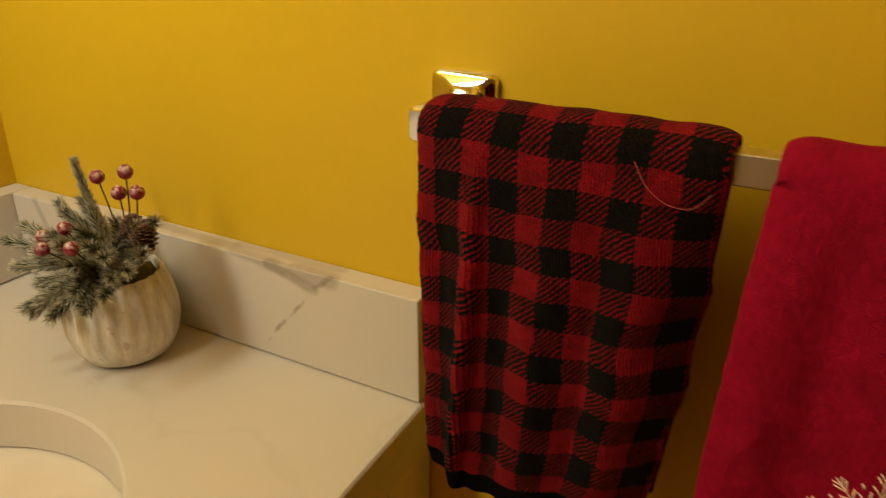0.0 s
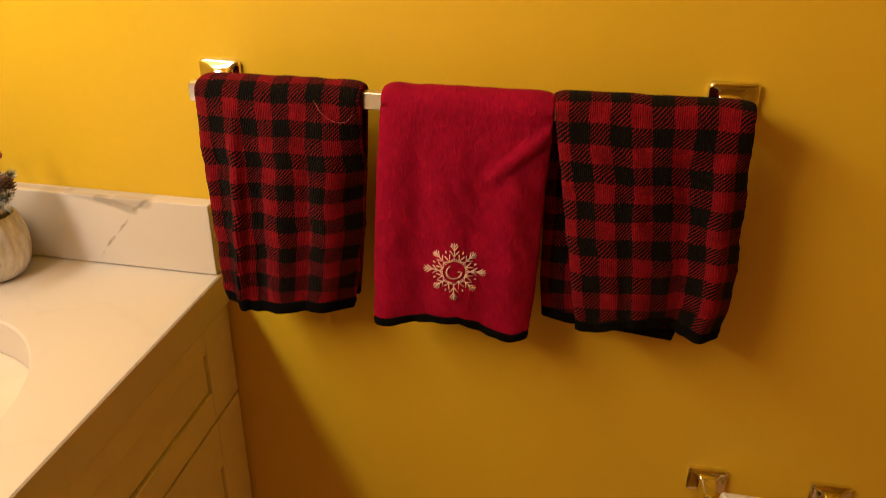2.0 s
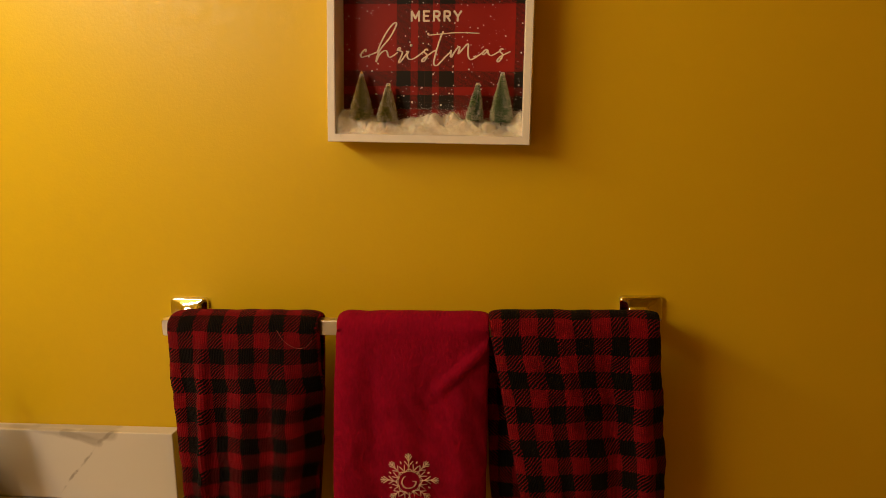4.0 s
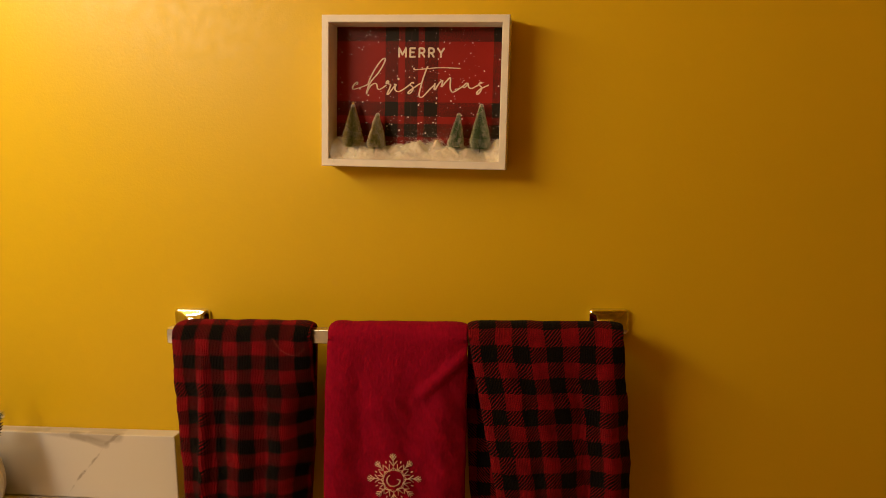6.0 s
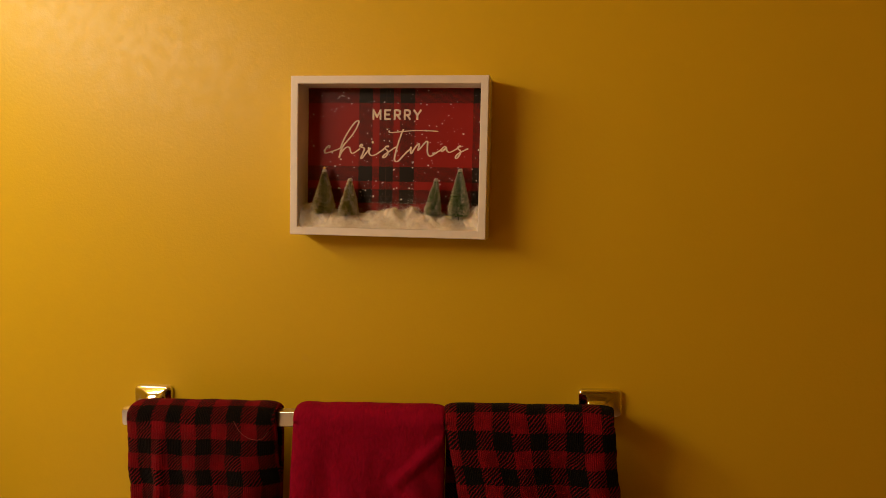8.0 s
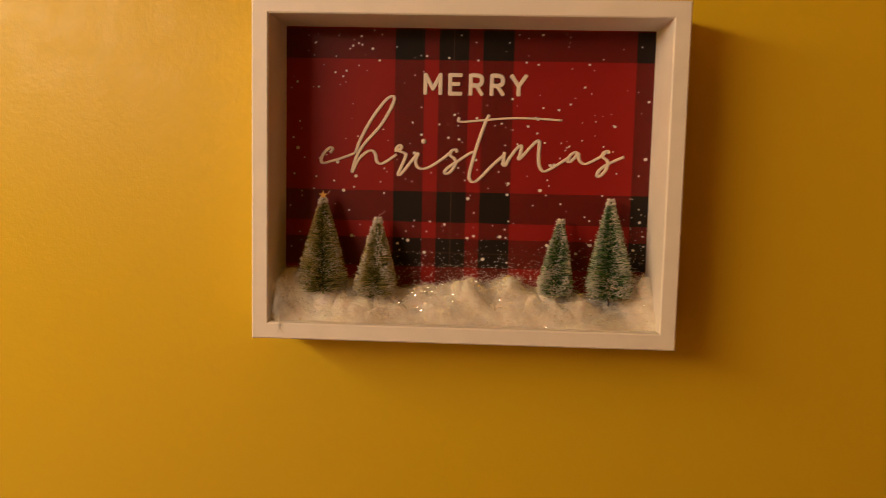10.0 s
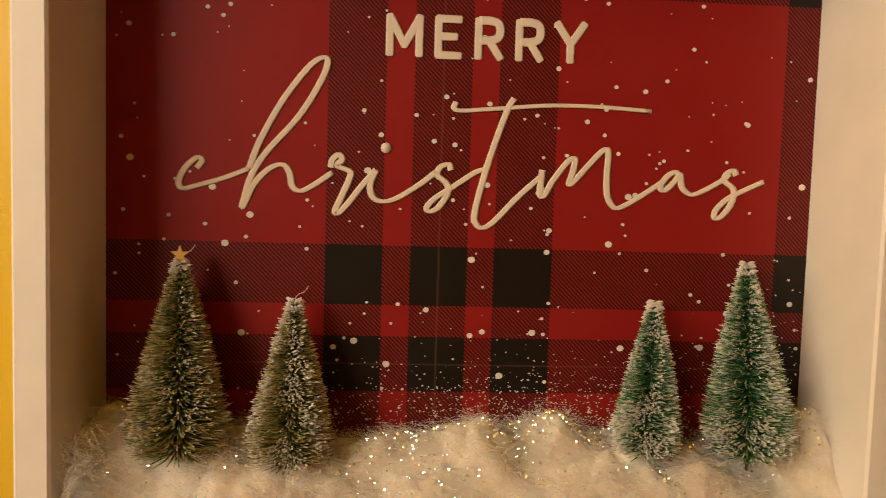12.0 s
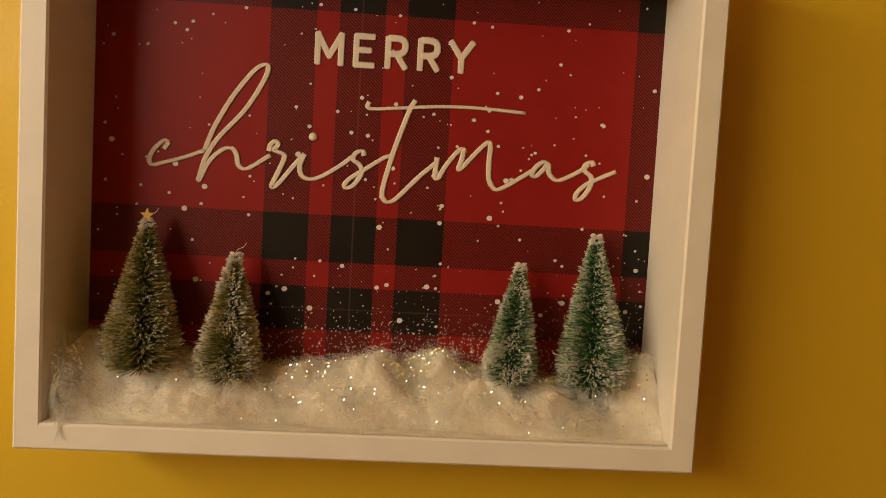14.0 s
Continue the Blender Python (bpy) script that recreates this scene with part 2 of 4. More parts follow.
M_TREE_O = needles("olive_bristles", (0.135, 0.180, 0.042), (0.80, 0.66, 0.34), 0.62)
M_WIRE = plain("twisted_wire", (0.10, 0.09, 0.07), 0.5, 200, 0.2).m
M_STAR = plain("gold_star", (0.85, 0.55, 0.16), 0.3, 90, 0.1, 0.6).m
M_POT = whitewash()
M_SOIL = plain("dark_filler", (0.05, 0.045, 0.03), 0.95, 90, 0.3).m
M_PINE = needles("frosted_pine", (0.040, 0.046, 0.016), (0.70, 0.66, 0.54), 0.22)
M_STEM = plain("brown_stem", (0.10, 0.06, 0.035), 0.8, 200, 0.2).m
M_CONE = plain("pine_cone", (0.16, 0.085, 0.05), 0.8, 200, 0.35).m
M_TISSUE = plain("toilet_tissue", (0.84, 0.82, 0.78), 0.95, 120, 0.03, bump=0.25).m
M_CARD = plain("cardboard_core", (0.45, 0.34, 0.22), 0.9, 60, 0.1).m


def berry_skin():
    m = Mat("frosted_red_berry")
    co = m.co()
    _, _, z = m.xyz(m.node("ShaderNodeNewGeometry", 1))
    f = m.math("MULTIPLY", m.ramp(m.noise(260, co, 3), 0.42, 0.6), m.ramp(z, -0.2, 0.8))
    m.set(Base_Color=m.mix(m.math("MULTIPLY", f, 0.75), (0.21, 0.003, 0.022), (0.82, 0.68, 0.66)), Roughness=0.35)
    return m.m


M_BERRY = berry_skin()


# ---- geometry helpers ----
def part(name, bm, material, parent=None, label=""):
    me = bpy.data.meshes.new(name)
    bm.to_mesh(me)
    bm.free()
    me.materials.append(material)
    ob = new(name, me)
    if parent is not None:
        ob.parent = parent
    if label:
        tagged(ob, label)
    return ob


def smooth(ob, angle=40):
    me = ob.data
    me.polygons.foreach_set("use_smooth", [True] * len(me.polygons))
    me.set_sharp_from_angle(angle=radians(angle))
    return ob


def thing(name, label, category, at=(0, 0, 0), group=""):
    e = new(name)
    e.empty_display_size = 0.05
    e.location = at
    return tagged(e, label, category, group)


def box(bm, lo, hi, bevel=0.0, seg=2):
    r = bmesh.ops.create_cube(bm, size=1)
    vs = r["verts"]
    for v in vs:
        v.co = Vector([lo[i] + (v.co[i] + 0.5) * (hi[i] - lo[i]) for i in range(3)])
    if bevel:
        es = list({e for v in vs for e in v.link_edges})
        bmesh.ops.bevel(bm, geom=es, offset=bevel, segments=seg, affect="EDGES", profile=0.5)
    return bm


def boxed(lo, hi, bevel=0.0, seg=2):
    return box(bmesh.new(), lo, hi, bevel, seg)


def grid_mesh(bm, rows, uvs=None, close=False):
    """Faces between rows of points, with uv from the rows of uvs."""
    vs = [[bm.verts.new(p) for p in r] for r in rows]
    lay = bm.loops.layers.uv.verify() if uvs is not None else None
    n = len(rows[0])
    for i in range(len(rows) - 1):
        for j in range(n if close else n - 1):
            k = (j + 1) % n
            f = bm.faces.new((vs[i][j], vs[i + 1][j], vs[i + 1][k], vs[i][k]))
            f.smooth = True
            if lay:
                for lp, (a, b) in zip(f.loops, ((i, j), (i + 1, j), (i + 1, k), (i, k))):
                    lp[lay].uv = uvs[a][b]
    return vs


def spline(pts, per=6):
    """A smooth line through points (Catmull-Rom)."""
    p = [Vector(q) for q in pts]
    p = [p[0] * 2 - p[1]] + p + [p[-1] * 2 - p[-2]]
    out = []
    for i in range(1, len(p) - 2):
        for k in range(per):
            t = k / per
            a, b, c, d = p[i - 1:i + 3]
            out.append(0.5 * (2 * b + (c - a) * t + (2 * a - 5 * b + 4 * c - d) * t * t + (3 * b - a - 3 * c + d) * t ** 3))
    out.append(p[-2])
    return out


def tube(bm, pts, radius, sides=6, flat=1.0, up=(0, 1, 0)):
    """A tube along points; flat squeezes it along up; radius: a number or one for each point."""
    rows = []
    upv = Vector(up)
    n = len(pts)
    for i, q in enumerate(pts):
        q = Vector(q)
        d = (Vector(pts[min(i + 1, n - 1)]) - Vector(pts[max(i - 1, 0)])).normalized()
        side = d.cross(upv)
        if side.length < 1e-4:
            side = d.cross(Vector((1, 0.3, 0.1)))
        side.normalize()
        top = side.cross(d).normalized()
        r = radius[i] if isinstance(radius, (list, tuple)) else radius
        rows.append([q + side * math.cos(2 * math.pi * k / sides) * r + top * math.sin(2 * math.pi * k / sides) * r * flat for k in range(sides)])
    vs = grid_mesh(bm, rows, close=True)
    for ring in (vs[0], list(reversed(vs[-1]))):
        try:
            bm.faces.new(ring)
        except ValueError:
            pass
    return bm


def rrect(w, h, r, n=4):
    """A rounded rectangle's outline, in two coordinates."""
    out = []
    for cx, cy, a0 in ((w / 2 - r, h / 2 - r, 0), (-w / 2 + r, h / 2 - r, 90), (-w / 2 + r, -h / 2 + r, 180), (w / 2 - r, -h / 2 + r, 270)):
        for k in range(n + 1):
            a = radians(a0 + 90 * k / n)
            out.append((cx + r * math.cos(a), cy + r * math.sin(a)))
    return out


def loft_y(stations):
    """A solid through rounded rectangles (y, x, z, width, height, corner radius)."""
    bm = bmesh.new()
    rows = [[(x + a, y, z + b) for a, b in rrect(w, h, r)] for y, x, z, w, h, r in stations]
    vs = grid_mesh(bm, rows, close=True)
    bm.faces.new(vs[0])
    bm.faces.new(list(reversed(vs[-1])))
    bmesh.ops.recalc_face_normals(bm, faces=bm.faces[:])
    return bm


def lathe(bm, profile, seg=48, centre=(0, 0, 0), rib=None):
    rows = []
    for r, z in profile:
        rows.append([(centre[0] + (r * (rib(a, z) if rib else 1)) * math.cos(a), centre[1] + (r * (rib(a, z) if rib else 1)) * math.sin(a), centre[2] + z)
                     for a in (2 * math.pi * k / seg for k in range(seg))])
    vs = grid_mesh(bm, rows, close=True)
    return vs


# ---- the room ----
# far wall, back wall, floor, ceiling: unseen, sized and coloured to tune bounced light
X0, X1, Y1, CEIL = -0.615, 2.8, -4.8, 2.6
tagged(part("wall_towels", boxed((X0 - 0.1, 0, 0), (X1 + 0.1, 0.1, CEIL)), M_WALL), "yellow painted wall behind the towel bar", "wall", kind="structure")
tagged(part("wall_vanity", boxed((X0 - 0.1, Y1, 0), (X0, 0, CEIL)), M_WALL), "yellow painted wall behind the vanity", "wall", kind="structure")
tagged(part("wall_far", boxed((X1, Y1, 0), (X1 + 0.1, 0, CEIL)), M_WALL), "plain yellow painted wall closing the room", "wall", kind="structure")
tagged(part("wall_back", boxed((X0 - 0.1, Y1 - 0.1, 0), (X1 + 0.1, Y1, CEIL)), M_WALL), "plain yellow painted wall behind the viewer", "wall", kind="structure")
tagged(part("floor", boxed((X0 - 0.1, Y1 - 0.1, -0.1), (X1 + 0.1, 0.1, 0)), M_FLOOR), "plain unseen floor, tan to bounce warm light", "floor", kind="structure")
tagged(part("ceiling", boxed((X0 - 0.1, Y1 - 0.1, CEIL), (X1 + 0.1, 0.1, CEIL + 0.1)), M_WALL), "plain unseen ceiling, yellow to warm the bounced light", "ceiling", kind="structure")

# ---- vanity ----
CT = 0.872          # top of the counter
FACE = -0.039       # front of the drawers
VY = -1.86          # far end of the vanity
van = thing("vanity_cabinet", "cream painted bathroom vanity with recessed-panel fronts", "cabinet", (-0.3, -0.6, 0))
off = -Vector((-0.3, -0.6, 0))
van.matrix_basis = Matrix.Translation((-0.034, 0, 0)) @ Matrix.Rotation(radians(2.6), 4, "Z") @ Matrix.Translation((0.034 - 0.3, -0.6, 0))


def vpart(name, bm, mat, parent=van, label=""):
    bmesh.ops.translate(bm, verts=bm.verts, vec=off)
    return part(name, bm, mat, parent, label)


vpart("body", boxed((X0 + 0.004, VY + 0.01, 0.09), (FACE - 0.034, -0.032, CT - 0.052)), M_CAB)
vpart("toe_kick", boxed((X0 + 0.01, VY + 0.02, 0.0), (FACE - 0.09, -0.006, 0.088)), M_DARK)


def front(name, y0, y1, z0, z1, stile, top, bottom):
    """A framed front: a sunk panel that carries two stiles and two rails."""
    f = vpart(name, boxed((FACE - 0.017, y0 + stile + 0.0012, z0 + bottom + 0.0034), (FACE - 0.0050, y1 - stile - 0.0024, z1 - top - 0.0010)), M_CAB)
    a, b = FACE - 0.019, FACE
    for lo, hi in ((y0, y0 + stile), (y1 - stile, y1)):
        vpart("stile", boxed((a, lo, z0), (b, hi, z1), 0.0012), M_CAB, f)
    for lo, hi in ((z1 - top, z1), (z0, z0 + bottom)):
        vpart("rail", boxed((a, y0 + stile + 0.0003, lo), (b - 0.0002, y1 - stile - 0.0003, hi), 0.0012), M_CAB, f)


front("drawer_front", -0.62, -0.003, 0.6675, 0.8155, 0.077, 0.0355, 0.046)
front("drawer_front", -1.235, -0.624, 0.6675, 0.8155, 0.077, 0.0355, 0.046)
front("cabinet_door", -0.46, -0.003, 0.10, 0.6625, 0.075, 0.0775, 0.07)
front("cabinet_door", -0.85, -0.464, 0.10, 0.6625, 0.075, 0.0775, 0.07)
front("drawer_front", -1.845, -1.239, 0.6675, 0.8155, 0.077, 0.0355, 0.046)
front("cabinet_door", -1.54, -1.239, 0.10, 0.6625, 0.075, 0.0775, 0.07)
front("cabinet_door", -1.845, -1.544, 0.10, 0.6625, 0.075, 0.0775, 0.07)
front("cabinet_door", -1.235, -0.854, 0.10, 0.6625, 0.075, 0.0775, 0.07)

# counter with its oval cut-out
SX, SY, SA, SB = -0.29, -0.403, 0.19, 0.215
CF = -0.034


def counter_top():
    bm = bmesh.new()
    n = 96
    x0, x1, y0, y1 = X0 + 0.002, CF, VY, -0.002
    ring, rim = [], []
    for k in range(n):
        a = 2 * math.pi * k / n
        dx, dy = SA * math.cos(a), SB * math.sin(a)
        ring.append((SX + dx, SY + dy))
        s = min(((x1 if dx > 0 else x0) - SX) / dx if abs(dx) > 1e-6 else 1e9, ((y1 if dy > 0 else y0) - SY) / dy if abs(dy) > 1e-6 else 1e9)
        rim.append([SX + dx * s, SY + dy * s])
    for cx, cy in ((x0, y0), (x0, y1), (x1, y0), (x1, y1)):
        j = min(range(n), key=lambda i: (rim[i][0] - cx) ** 2 + (rim[i][1] - cy) ** 2)
        rim[j] = [cx, cy]
    z0, z1 = CT - 0.05, CT
    inner = [(SX + (x - SX) * 1.012, SY + (y - SY) * 1.012) for x, y in ring]
    skew = lambda x, y: x - (y * 0.046 if abs(x - x1) < 1e-6 else 0.0)
    rim = [(skew(x, y), y) for x, y in rim]
    edge = [(x - (0.002 if x > x1 - 0.001 else 0), y) for x, y in rim]
    rows = [[(x, y, z0) for x, y in ring], [(x, y, z1 - 0.003) for x, y in ring], [(x, y, z1) for x, y in inner],
            [(x, y, z1) for x, y in edge], [(x, y, z1 - 0.002) for x, y in rim], [(x, y, z0) for x, y in rim], [(x, y, z0) for x, y in ring]]
    grid_mesh(bm, rows, close=True)
    for f in bm.faces:
        f.smooth = False
    bmesh.ops.remove_doubles(bm, verts=bm.verts, dist=1e-5)
    bmesh.ops.recalc_face_normals(bm, faces=bm.faces[:])
    return bm


tagged(part("countertop", counter_top(), M_QUARTZ), "white veined quartz countertop with an oval sink cut-out", "countertop")
tagged(part("side_splash", boxed((X0 + 0.030, -0.0265, CT + 0.0015), (CF - 0.002, -0.001, CT + 0.1040), 0.0015), M_SPLASH),
       "white quartz side splash with grey veins on the counter", "backsplash")
tagged(part("back_splash", boxed((X0 + 0.001, VY, CT + 0.0015), (X0 + 0.0285, -0.001, CT + 0.1040), 0.0015), M_QUARTZ),
       "white quartz back splash along the vanity wall", "backsplash")
bm = bmesh.new()
prof = [(1.0, -0.002), (1.02, -0.004), (1.0, -0.02), (0.96, -0.05), (0.88, -0.09), (0.72, -0.125), (0.45, -0.143), (0.12, -0.148), (0.1, -0.152)]
rows = [[(SX + SA * r * 1.03 * math.cos(2 * math.pi * k / 64), SY + SB * r * 1.03 * math.sin(2 * math.pi * k / 64), CT - 0.049 + z) for k in range(64)] for r, z in prof]
grid_mesh(bm, rows, close=True)
basin = tagged(part("sink_basin", bm, M_SINK), "white oval undermount ceramic sink basin", "sink")
sol = basin.modifiers.new("thickness", "SOLIDIFY")
sol.thickness, sol.offset = 0.008, -1

# ---- towel bar ----
BZ, BY = 1.144, -0.070
rail = thing("towel_bar", "chrome towel bar with square posts on the wall", "towel bar", (0.3, 0, BZ))


def rpart(name, bm, mat, parent, at, label=""):
    bmesh.ops.translate(bm, verts=bm.verts, vec=-Vector(at))
    return part(name, bm, mat, parent, label)


AT = (0.3, 0, BZ)
for px, sh, pz in ((-0.0065, 0.0115, BZ + 0.0040), (0.6015, -0.0075, BZ + 0.0080)):
    ax = px + sh
    smooth(rpart("post", loft_y([(0.0, px, pz, 0.0545, 0.036, 0.006), (-0.005, px, pz, 0.0545, 0.036, 0.006), (-0.0072, px, pz, 0.0520, 0.0335, 0.006), (-0.0080, px, pz, 0.0485, 0.0300, 0.005),
                                        (-0.0086, px + 0.1 * sh, pz - 0.001, 0.036, 0.026, 0.005), (-0.0112, px + 0.4 * sh, BZ + 0.001, 0.027, 0.023, 0.005), (-0.022, px + 0.8 * sh, BZ, 0.024, 0.022, 0.006), (-0.045, ax, BZ, 0.021, 0.020, 0.005),
                                        (-0.058, ax, BZ, 0.025, 0.024, 0.004), (-0.082, ax, BZ, 0.025, 0.024, 0.004), (-0.0845, ax, BZ, 0.021, 0.020, 0.003)]), M_CHROME, rail, AT))
rpart("bar", boxed((0.006, BY - 0.0085, BZ - 0.0095), (0.593, BY + 0.0085, BZ + 0.0095), 0.001), M_BRUSHED, rail, AT, "satin square towel bar")


# ---- towels ----
def towel(name, label, mat, front_l, front_r, front_z, back_l, back_r, back_z, hem, folds, seed, yf=-0.094, top=1.1635, crumple=0.0, wave=0.0032, turn=0.0):
    """A towel laid over the bar. Edges are given down each side from the bar (0) to the hem (1), hems from side to side."""
    r = 0.0185
    q = lambda tab, t: float(np.interp(t, [a for a, _ in tab], [b for _, b in tab]))
    ns, nf, na = 84, 90, 12
    root = thing(name, label, "towel", (0.5 * (front_l[0][1] + front_r[0][1]), BY, BZ + 0.012))
    base = Vector(root.location)
    width = front_r[0][1] - front_l[0][1]

    def row(kind, t):
        pts, uv = [], []
        for j in range(ns + 1):
            s = j / ns
            if kind == "front":
                x = q(front_l, t) * (1 - s) + q(front_r, t) * s
                z = (top - r) * (1 - t) + q(front_z, s) * t
                x += wave * min(1.0, t * 4) * ((1 - s) * noise.noise(Vector((z * 30, 2.0, seed))) + s * noise.noise(Vector((z * 26, 7.0, seed))))
                x += 0.35 * wave * noise.noise(Vector((z * 110, s * 3, seed + 1)))
                drop = min(1.0, t * 2.5)
                y = BY - r + (yf - BY + r) * (t ** 0.8)
                y += drop * sum(h * math.exp(-((s - c - dd * t) / w) ** 2) for c, w, h, dd in folds)
                y += turn * drop * (s - 0.06)
                y += 0.0030 * drop * noise.noise(Vector((x * 24, z * 9, seed)))
                y += (0.0016 + 0.0018 * crumple) * drop * noise.noise(Vector(((x + 0.5 * z) * 60, (z - 0.4 * x) * 22, seed + 2.0)))
                crease = (x - 0.405) * 0.66 - (z - 1.118) * 0.75
                y -= crumple * 0.0060 * math.exp(-(crease / 0.007) ** 2) * max(0.0, min(1.0, (x - 0.33) / 0.05))
                edge = min(s, 1 - s) * width
                y += 0.006 * math.exp(-edge / 0.006)
                v = top - r - z + r * math.pi / 2
            elif kind == "arc":
                a = math.pi * t
                x = q(front_l, 0) * (1 - s) + q(front_r, 0) * s
                x = x * (1 - t) + t * (q(back_l, 0) * (1 - s) + q(back_r, 0) * s)
                sag = 0.0012 * noise.noise(Vector((x * 40, 1, seed)))
                y, z = BY - r * math.cos(a), top - r + (r + sag) * math.sin(a)
                edge = min(s, 1 - s) * width
                z -= 0.004 * math.exp(-edge / 0.005)
                v = r * math.pi / 2 - r * a
            else:
                x = q(back_l, t) * (1 - s) + q(back_r, t) * s
                z = (top - r) * (1 - t) + q(back_z, s) * t
                y = BY + r + 0.012 * t * 0.6
                y = min(y, -0.018) + 0.0015 * noise.noise(Vector((x * 24, z * 9, seed + 5)))
                v = -r * math.pi / 2 - (top - r - z)
            pts.append(Vector((x, y, z)) - base)
            uv.append((s * width, v))
        return pts, uv

    def sheet(nm, rows, m, thick):
        bm = bmesh.new()
        grid_mesh(bm, [p for p, _ in rows], [u for _, u in rows])
        bmesh.ops.recalc_face_normals(bm, faces=bm.faces[:])
        ob = part(nm, bm, m, root)
        so = ob.modifiers.new("thickness", "SOLIDIFY")
        so.thickness, so.offset = thick, 0
        be = ob.modifiers.new("round", "BEVEL")
        be.width, be.segments, be.limit_method, be.angle_limit = thick * 0.4, 2, "ANGLE", radians(60)
        return ob

    length = top - r - 0.87
    cut = 1 - hem / length
    rows = [row("back", t) for t in np.linspace(cut, 0, 40)] + [row("arc", 1 - t) for t in np.linspace(0, 1, na)[1:-1]] + [row("front", t) for t in np.linspace(0, cut, nf)]
    # the arc runs from the back to the front
    sheet("cloth", rows, mat, 0.0065)
    sheet("hem", [row("front", t) for t in np.linspace(cut - 0.002, 1, 6)], M_HEM, 0.0082)
    sheet("hem", [row("back", t) for t in np.linspace(cut - 0.002, 1, 6)], M_HEM, 0.0082)
    return root, row, base


check_towel, check_row, check_base = towel("hand_towel", "red and black buffalo-check terry hand towel folded over the bar", M_PLAID_A,
      [(0, 0.003), (0.2, 0.004), (0.5, 0.007), (0.93, 0.009), (1, 0.015)], [(0, 0.200), (0.35, 0.193), (0.6, 0.187), (0.88, 0.177), (1, 0.169)],
      [(0, 0.875), (0.25, 0.865), (0.65, 0.870), (0.85, 0.870), (1, 0.866)],
      [(0, 0.012), (1, 0.03)], [(0, 0.199), (0.2, 0.196), (0.65, 0.187), (1, 0.177)], [(0, 0.882), (1, 0.880)], 0.0145,
      [(0.245, 0.028, -0.0100, -0.09), (0.11, 0.06, 0.0060, -0.05), (0.36, 0.06, 0.003, -0.05), (0.50, 0.09, -0.0065, -0.03), (0.66, 0.05, 0.003, 0.0), (0.80, 0.08, -0.004, 0.0), (1.0, 0.11, 0.020, 0.0)], 3, turn=0.016, top=1.1618)
bm = bmesh.new()
tube(bm, spline([Vector(q) - check_base for q in ((0.151, -0.0975, 1.146), (0.160, -0.0985, 1.132), (0.173, -0.0985, 1.124), (0.186, -0.0975, 1.124), (0.195, -0.0955, 1.133))], 5), 0.00026, 5)
part("loose_thread", bm, M_LOOSE, check_towel, "loose pale red thread loop")
red_towel, red_row, red_base = towel(
    "hand_towel", "crimson velour hand towel with an embroidered snowflake and black hem", M_VELOUR,
    [(0, 0.225), (0.35, 0.218), (0.7, 0.213), (1, 0.212)], [(0, 0.413), (0.1, 0.411), (0.55, 0.405), (0.85, 0.402), (1, 0.396)],
    [(0, 0.867), (0.28, 0.875), (0.56, 0.879), (0.76, 0.865), (0.9, 0.859), (1, 0.863)],
    [(0, 0.228), (1, 0.225)], [(0, 0.411), (1, 0.392)], [(0, 0.90), (1, 0.90)], 0.0105,
    [(0.24, 0.07, 0.0035, 0.03), (0.45, 0.10, -0.0035, 0.05), (0.8, 0.12, -0.006, 0.05), (0.10, 0.07, -0.003, 0.0)], 7, top=1.1615, crumple=1.0, wave=0.0014, turn=0.016)
towel("hand_towel", "red and black checked terry towel, back layer hanging askew", M_PLAID_C,
      [(0, 0.416), (0.28, 0.428), (0.6, 0.441), (0.85, 0.451), (1, 0.458)], [(0, 0.613), (0.1, 0.614), (0.5, 0.621), (0.8, 0.622), (1, 0.616)],
      [(0, 0.893), (0.14, 0.893), (0.24, 0.899), (0.45, 0.903), (0.66, 0.903), (0.74, 0.895), (0.86, 0.892), (1, 0.893)],
      [(0, 0.411), (0.4, 0.407), (0.8, 0.408), (1, 0.413)], [(0, 0.612), (0.6, 0.60), (1, 0.571)], [(0, 0.879), (0.2, 0.872), (0.7, 0.867), (1, 0.863)], 0.0145,
      [(0.25, 0.1, -0.004, 0.0), (0.40, 0.06, -0.004, 0.02), (0.68, 0.08, 0.008, 0.0), (0.89, 0.06, -0.010, -0.02)], 11, -0.098, turn=0.016)


def on_red(x, z):
    """A point on the face of the red towel, a little proud of it."""
    t = (1.147 - z) / (1.147 - 0.868)
    pts, _ = red_row("front", t)
    xs = [p.x + red_base.x for p in pts]
    y = float(np.interp(x, xs, [p.y for p in pts]))
    return Vector((x - red_base.x, y - 0.0042, z - red_base.z))


bm = bmesh.new()
FX, FZ, FR = 0.3105, 0.951, 0.0365


def stitch(a, r0, b, r1, w=0.00068):
    p = [on_red(FX + FR * (r0 + (r1 - r0) * k / 2) * math.sin(a + (b - a) * k / 2), FZ + FR * (r0 + (r1 - r0) * k / 2) * math.cos(a + (b - a) * k / 2)) for k in range(3)]
    tube(bm, p, w, 5, 0.7)


